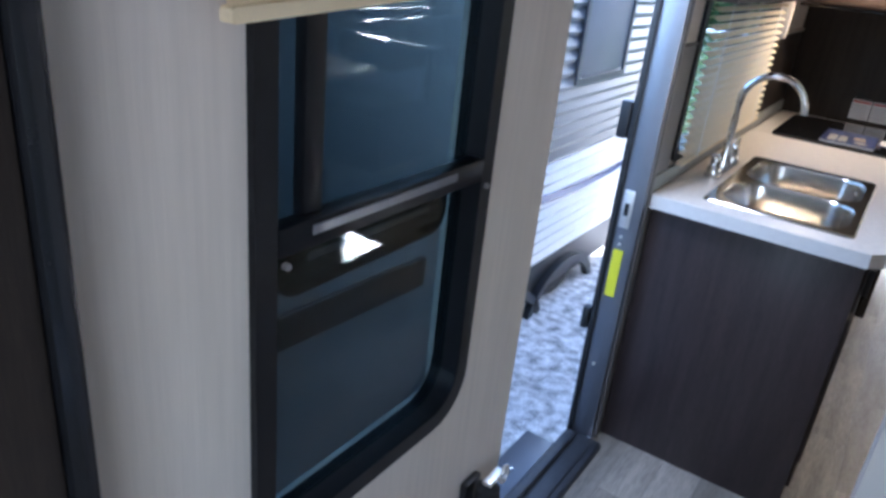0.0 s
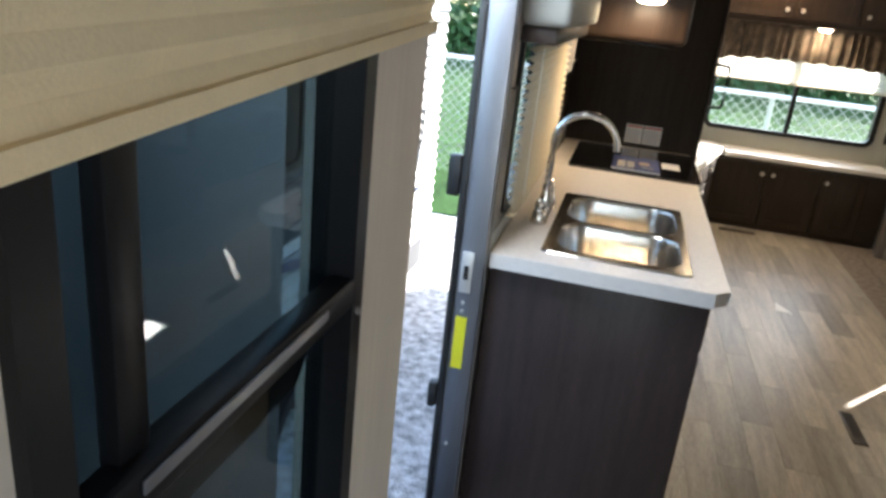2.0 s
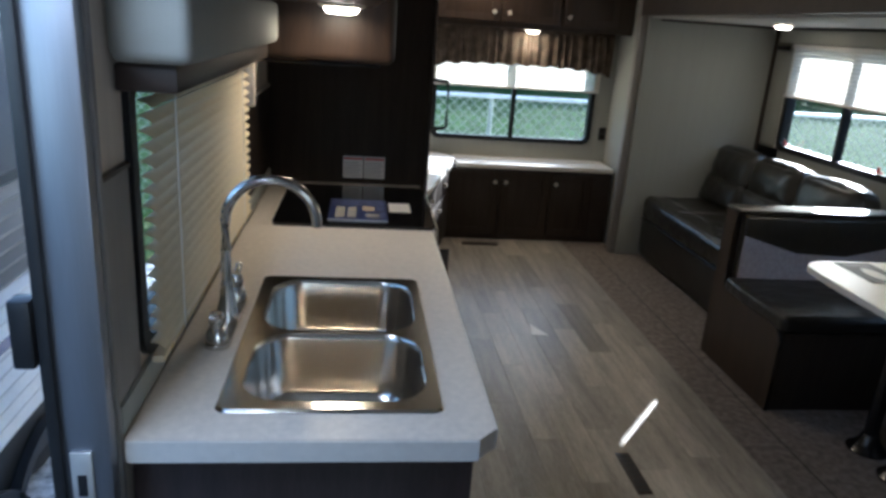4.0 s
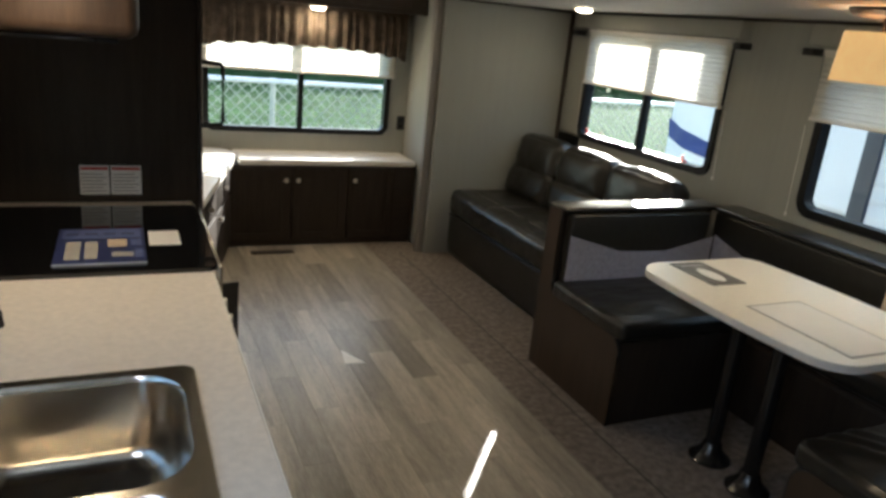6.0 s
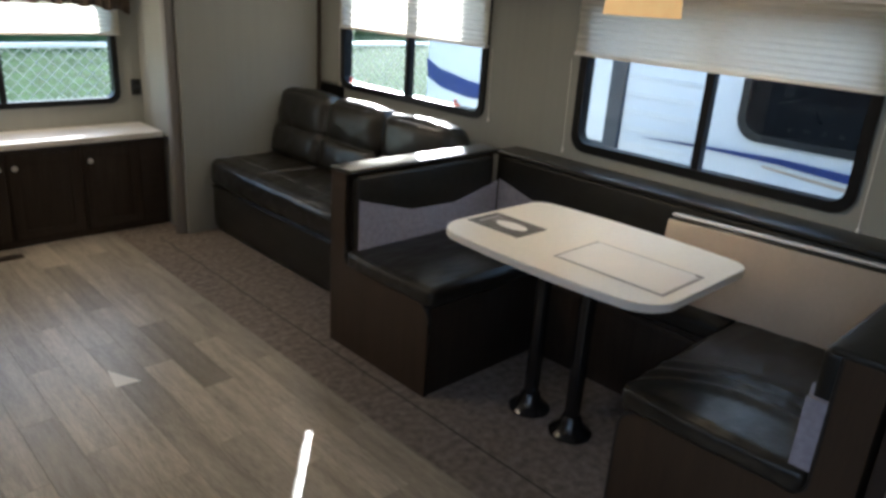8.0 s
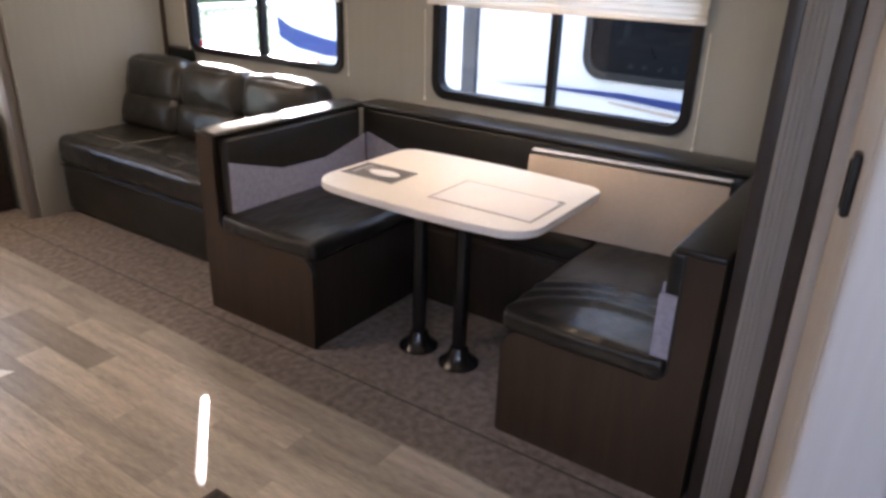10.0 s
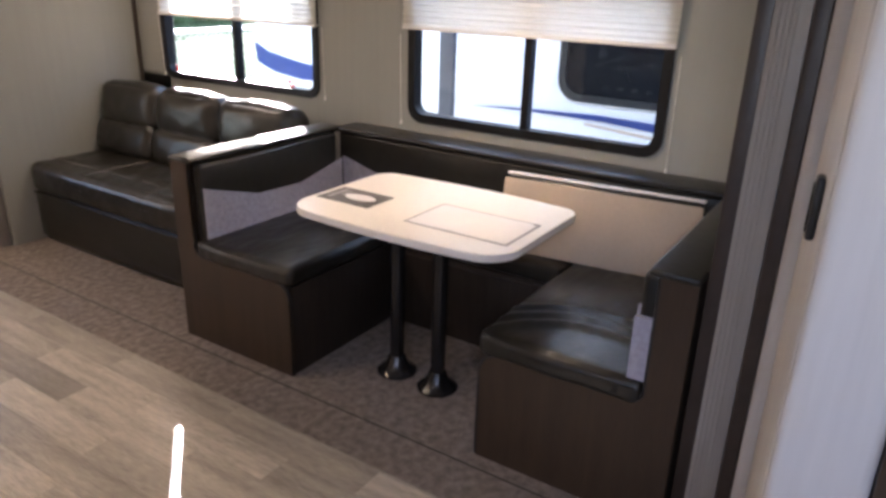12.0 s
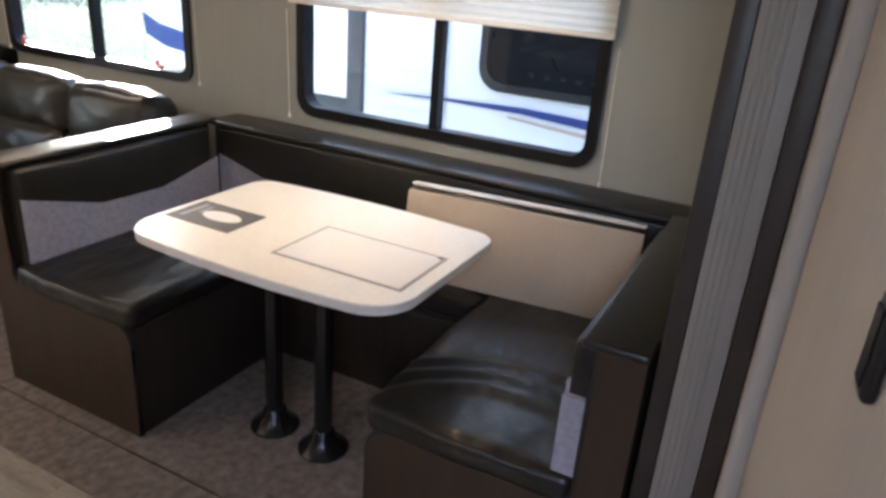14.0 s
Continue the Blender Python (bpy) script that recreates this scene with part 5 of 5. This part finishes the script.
# trailer beyond the slide-out
RX = 4.35
rb = thing("travel_trailer", (RX + 1.2, 1.0, -0.75), "white smooth-sided travel trailer with blue stripes and a dark window", "trailer")
part("body", B(RX, -4.0, -0.35, RX + 2.4, 4.75, 2.9, 0.06, 4), SIDINGW, rb)
part("rear_siding", siding(bmesh.new(), RX - 0.001, -1, 4.02, 4.61, -0.1, 2.2, 0.115, 0.008), SIDINGW, rb, "white lapped siding", smooth=0)
part("corner_post", B(RX - 0.03, 4.62, -0.3, RX + 0.01, 4.74, 2.1, 0.008), SIDINGD, rb, "grey corner post")
wv = part("window", slab(bmesh.new(), rounded(2.35, 0.83, 3.76, 1.55, 0.12), on_x(RX, -1), 0.001, 0.02), DARKWIN, rb, "large dark window")
part("frame", ring(bmesh.new(), rounded(2.31, 0.79, 3.80, 1.59, 0.14), rounded(2.36, 0.84, 3.75, 1.54, 0.11), on_x(RX, -1), 0.0, 0.03), BLACK, wv)
s1 = [(4.45, 0.675), (4.0, 0.70), (3.5, 0.715), (3.0, 0.70), (2.0, 0.62), (2.0, 0.54), (3.0, 0.645), (3.5, 0.68), (4.0, 0.685)]
part("stripe", slab(bmesh.new(), s1, on_x(RX, -1), 0.0005, 0.018), STRIPE, rb, "curved blue stripe")
s2 = [(3.6, 0.655), (3.0, 0.615), (2.0, 0.50), (2.0, 0.47), (3.0, 0.59), (3.6, 0.64)]
part("stripe", slab(bmesh.new(), s2, on_x(RX, -1), 0.0005, 0.005), TAN, rb, "thin tan stripe")
part("skirt", B(RX + 0.05, -3.9, -0.70, RX + 2.3, 4.6, -0.351), BLACK, rb)

# boat-like white and blue cap seen over the sofa
bt = thing("travel_trailer", (6.0, 5.9, -0.75), "white and blue nose of a parked trailer behind the fence", "trailer")
part("body", B(4.85, 4.77, 0.45, 7.2, 7.24, 3.3, 0.09, 4), SIDINGW, bt)
part("blue_cap", slab(bmesh.new(), [(7.20, 0.90), (7.02, 0.82), (6.6, 0.75), (6.3, 0.73), (6.3, 0.60), (6.6, 0.60), (6.95, 0.64), (7.17, 0.72)], on_x(4.85, -1), 0.0, 0.012), STRIPE, bt, "blue painted lower nose")
part("chassis", B(5.1, 5.1, -0.75, 7.0, 6.6, 0.449, 0.02), SIDINGD, bt)

# chain-link fence and what grows behind it
FY0 = 9.6
fen = thing("chain_link_fence", (1.5, FY0, -0.75), "galvanised chain-link fence with a white top rail", "fence")
part("top_rail", cyl(bmesh.new(), (-8, FY0, 0.80), (12, FY0, 0.80), 0.028), SIDINGW, fen, "white round top rail")
for x in range(-8, 13, 3):
    part("post", cyl(bmesh.new(), (x + 0.4, FY0 + 0.04, -0.75), (x + 0.4, FY0 + 0.04, 0.83), 0.03), GALV, fen)
bm = bmesh.new()
cell = 0.125
for k in range(-20, int(20 / cell)):
    for s in (1, -1):
        x = -8 + k * cell
        p, q = (x, -0.73), (x + s * 1.5, 0.77)
        d = Vector((q[0] - p[0], 0, q[1] - p[1])).normalized()
        nrm = Vector((-d.z, 0, d.x)) * 0.0048
        a, b = Vector((p[0], FY0 + 0.004 * s, p[1])), Vector((q[0], FY0 + 0.004 * s, q[1]))
        up_ = Vector((0, 0.005, 0))
        vs = [bm.verts.new(v) for v in (a - nrm, a + up_, a + nrm, b - nrm, b + up_, b + nrm)]
        for i, j in ((0, 1), (1, 2), (2, 0)):
            bm.faces.new((vs[i], vs[j], vs[j + 3], vs[i + 3]))
tagged(part("mesh", bm, GALV, fen, "diamond wire mesh", smooth=0), kind="stuff")


def tree(x, y, z, h, spread, seed):
    rnd = random.Random(seed)
    t = thing("tree", (x, y, z), "leafy green tree beyond the fence", "tree", "trees beyond the fence")
    bm = tube(bmesh.new(), [(x, y, z), (x + 0.1, y, z + h * 0.3), (x + 0.05, y + 0.1, z + h * 0.6), (x, y, z + h * 0.85)], 0.12, 9)
    for k in range(7):
        a = rnd.uniform(0, 6.28)
        z0 = z + h * rnd.uniform(0.3, 0.7)
        tube(bm, [(x, y, z0), (x + spread * 0.5 * math.cos(a), y + spread * 0.5 * math.sin(a), z0 + h * 0.12), (x + spread * 0.85 * math.cos(a), y + spread * 0.85 * math.sin(a), z0 + h * 0.25)], 0.04, 6)
    part("trunk", bm, BARK, t)
    vs, fs = [], []
    for c in range(60):
        a, rr, hh = rnd.uniform(0, 6.28), spread * rnd.uniform(0.1, 1.0), rnd.uniform(0.15, 1.0)
        rr *= 1.0 - 0.5 * abs(hh - 0.5)
        c0 = Vector((x + rr * math.cos(a), y + rr * math.sin(a), z + h * hh))
        for k in range(70):
            p = c0 + Vector((rnd.gauss(0, 0.28), rnd.gauss(0, 0.28), rnd.gauss(0, 0.22)))
            u = Vector((rnd.uniform(-1, 1), rnd.uniform(-1, 1), rnd.uniform(-1, 1))).normalized() * rnd.uniform(0.07, 0.13)
            w = u.orthogonal().normalized() * u.length * 0.5
            i = len(vs)
            vs += [p - u, p + w, p + u, p - w]
            fs.append((i, i + 1, i + 2, i + 3))
    me = bpy.data.meshes.new("crown")
    me.from_pydata(vs, [], fs)
    me.materials.append(LEAF)
    ob = new("crown", me)
    under(ob, t)
    return t


for i, (x, y, h, s) in enumerate(((-7.9, 33, 6.5, 1.6), (-1.0, 33, 6.5, 3.0), (4.0, 34, 7.0, 3.4), (9.0, 33, 6.6, 3.2), (14, 34, 7.0, 3.4))):
    tree(x, y, -0.74, h, s, i)
hd = thing("hedge", (4.0, 31, -0.74), "dense green hedge far behind the fence", "hedge")
rnd = random.Random(5)
vs, fs = [], []
for k in range(20000):
    hx = rnd.uniform(-24, 26)
    p = Vector((hx, 31 + rnd.uniform(-0.8, 1.0), -0.74 + rnd.uniform(0, 4.4 if hx > -3.5 else 2.0 if hx > -10 else 0.9) * (0.85 + 0.15 * math.sin(rnd.uniform(0, 30)))))
    u = Vector((rnd.uniform(-1, 1), rnd.uniform(-1, 1), rnd.uniform(-1, 1))).normalized() * rnd.uniform(0.18, 0.36)
    w = u.orthogonal().normalized() * u.length * 0.5
    i = len(vs)
    vs += [p - u, p + w, p + u, p - w]
    fs.append((i, i + 1, i + 2, i + 3))
me = bpy.data.meshes.new("leaves")
me.from_pydata(vs, [], fs)
me.materials.append(LEAF)
tagged(under(new("leaves", me), hd), kind="stuff")


# ---- floor planks ----
floor_ob = bpy.data.objects["floor"]
rnd = random.Random(11)
W, L = 0.125, 0.66
x = LEFT
row = 0
plank_mesh = {}
while x < 1.44 - 0.001:
    x1 = min(x + W, 1.44)
    y = -1.2 + (row * 0.37 % L) - L
    while y < 6.28:
        a, b = max(y, -1.2), min(y + L, 6.29)
        if b - a > 0.02:
            key = (round(x1 - x, 4), round(b - a, 4))
            if key not in plank_mesh:
                bm = B(0.0003, 0.0003, -0.010, key[0] - 0.0003, key[1] - 0.0003, 0.0, 0.0006, 1)
                me = bpy.data.meshes.new("plank")
                bm.to_mesh(me)
                bm.free()
                me.materials.append(VINYL)
                plank_mesh[key] = me
            p = new("plank", plank_mesh[key])
            p.parent = floor_ob
            p.matrix_basis = Matrix.Translation((x, a, 0))
        y += L
    x += W
    row += 1
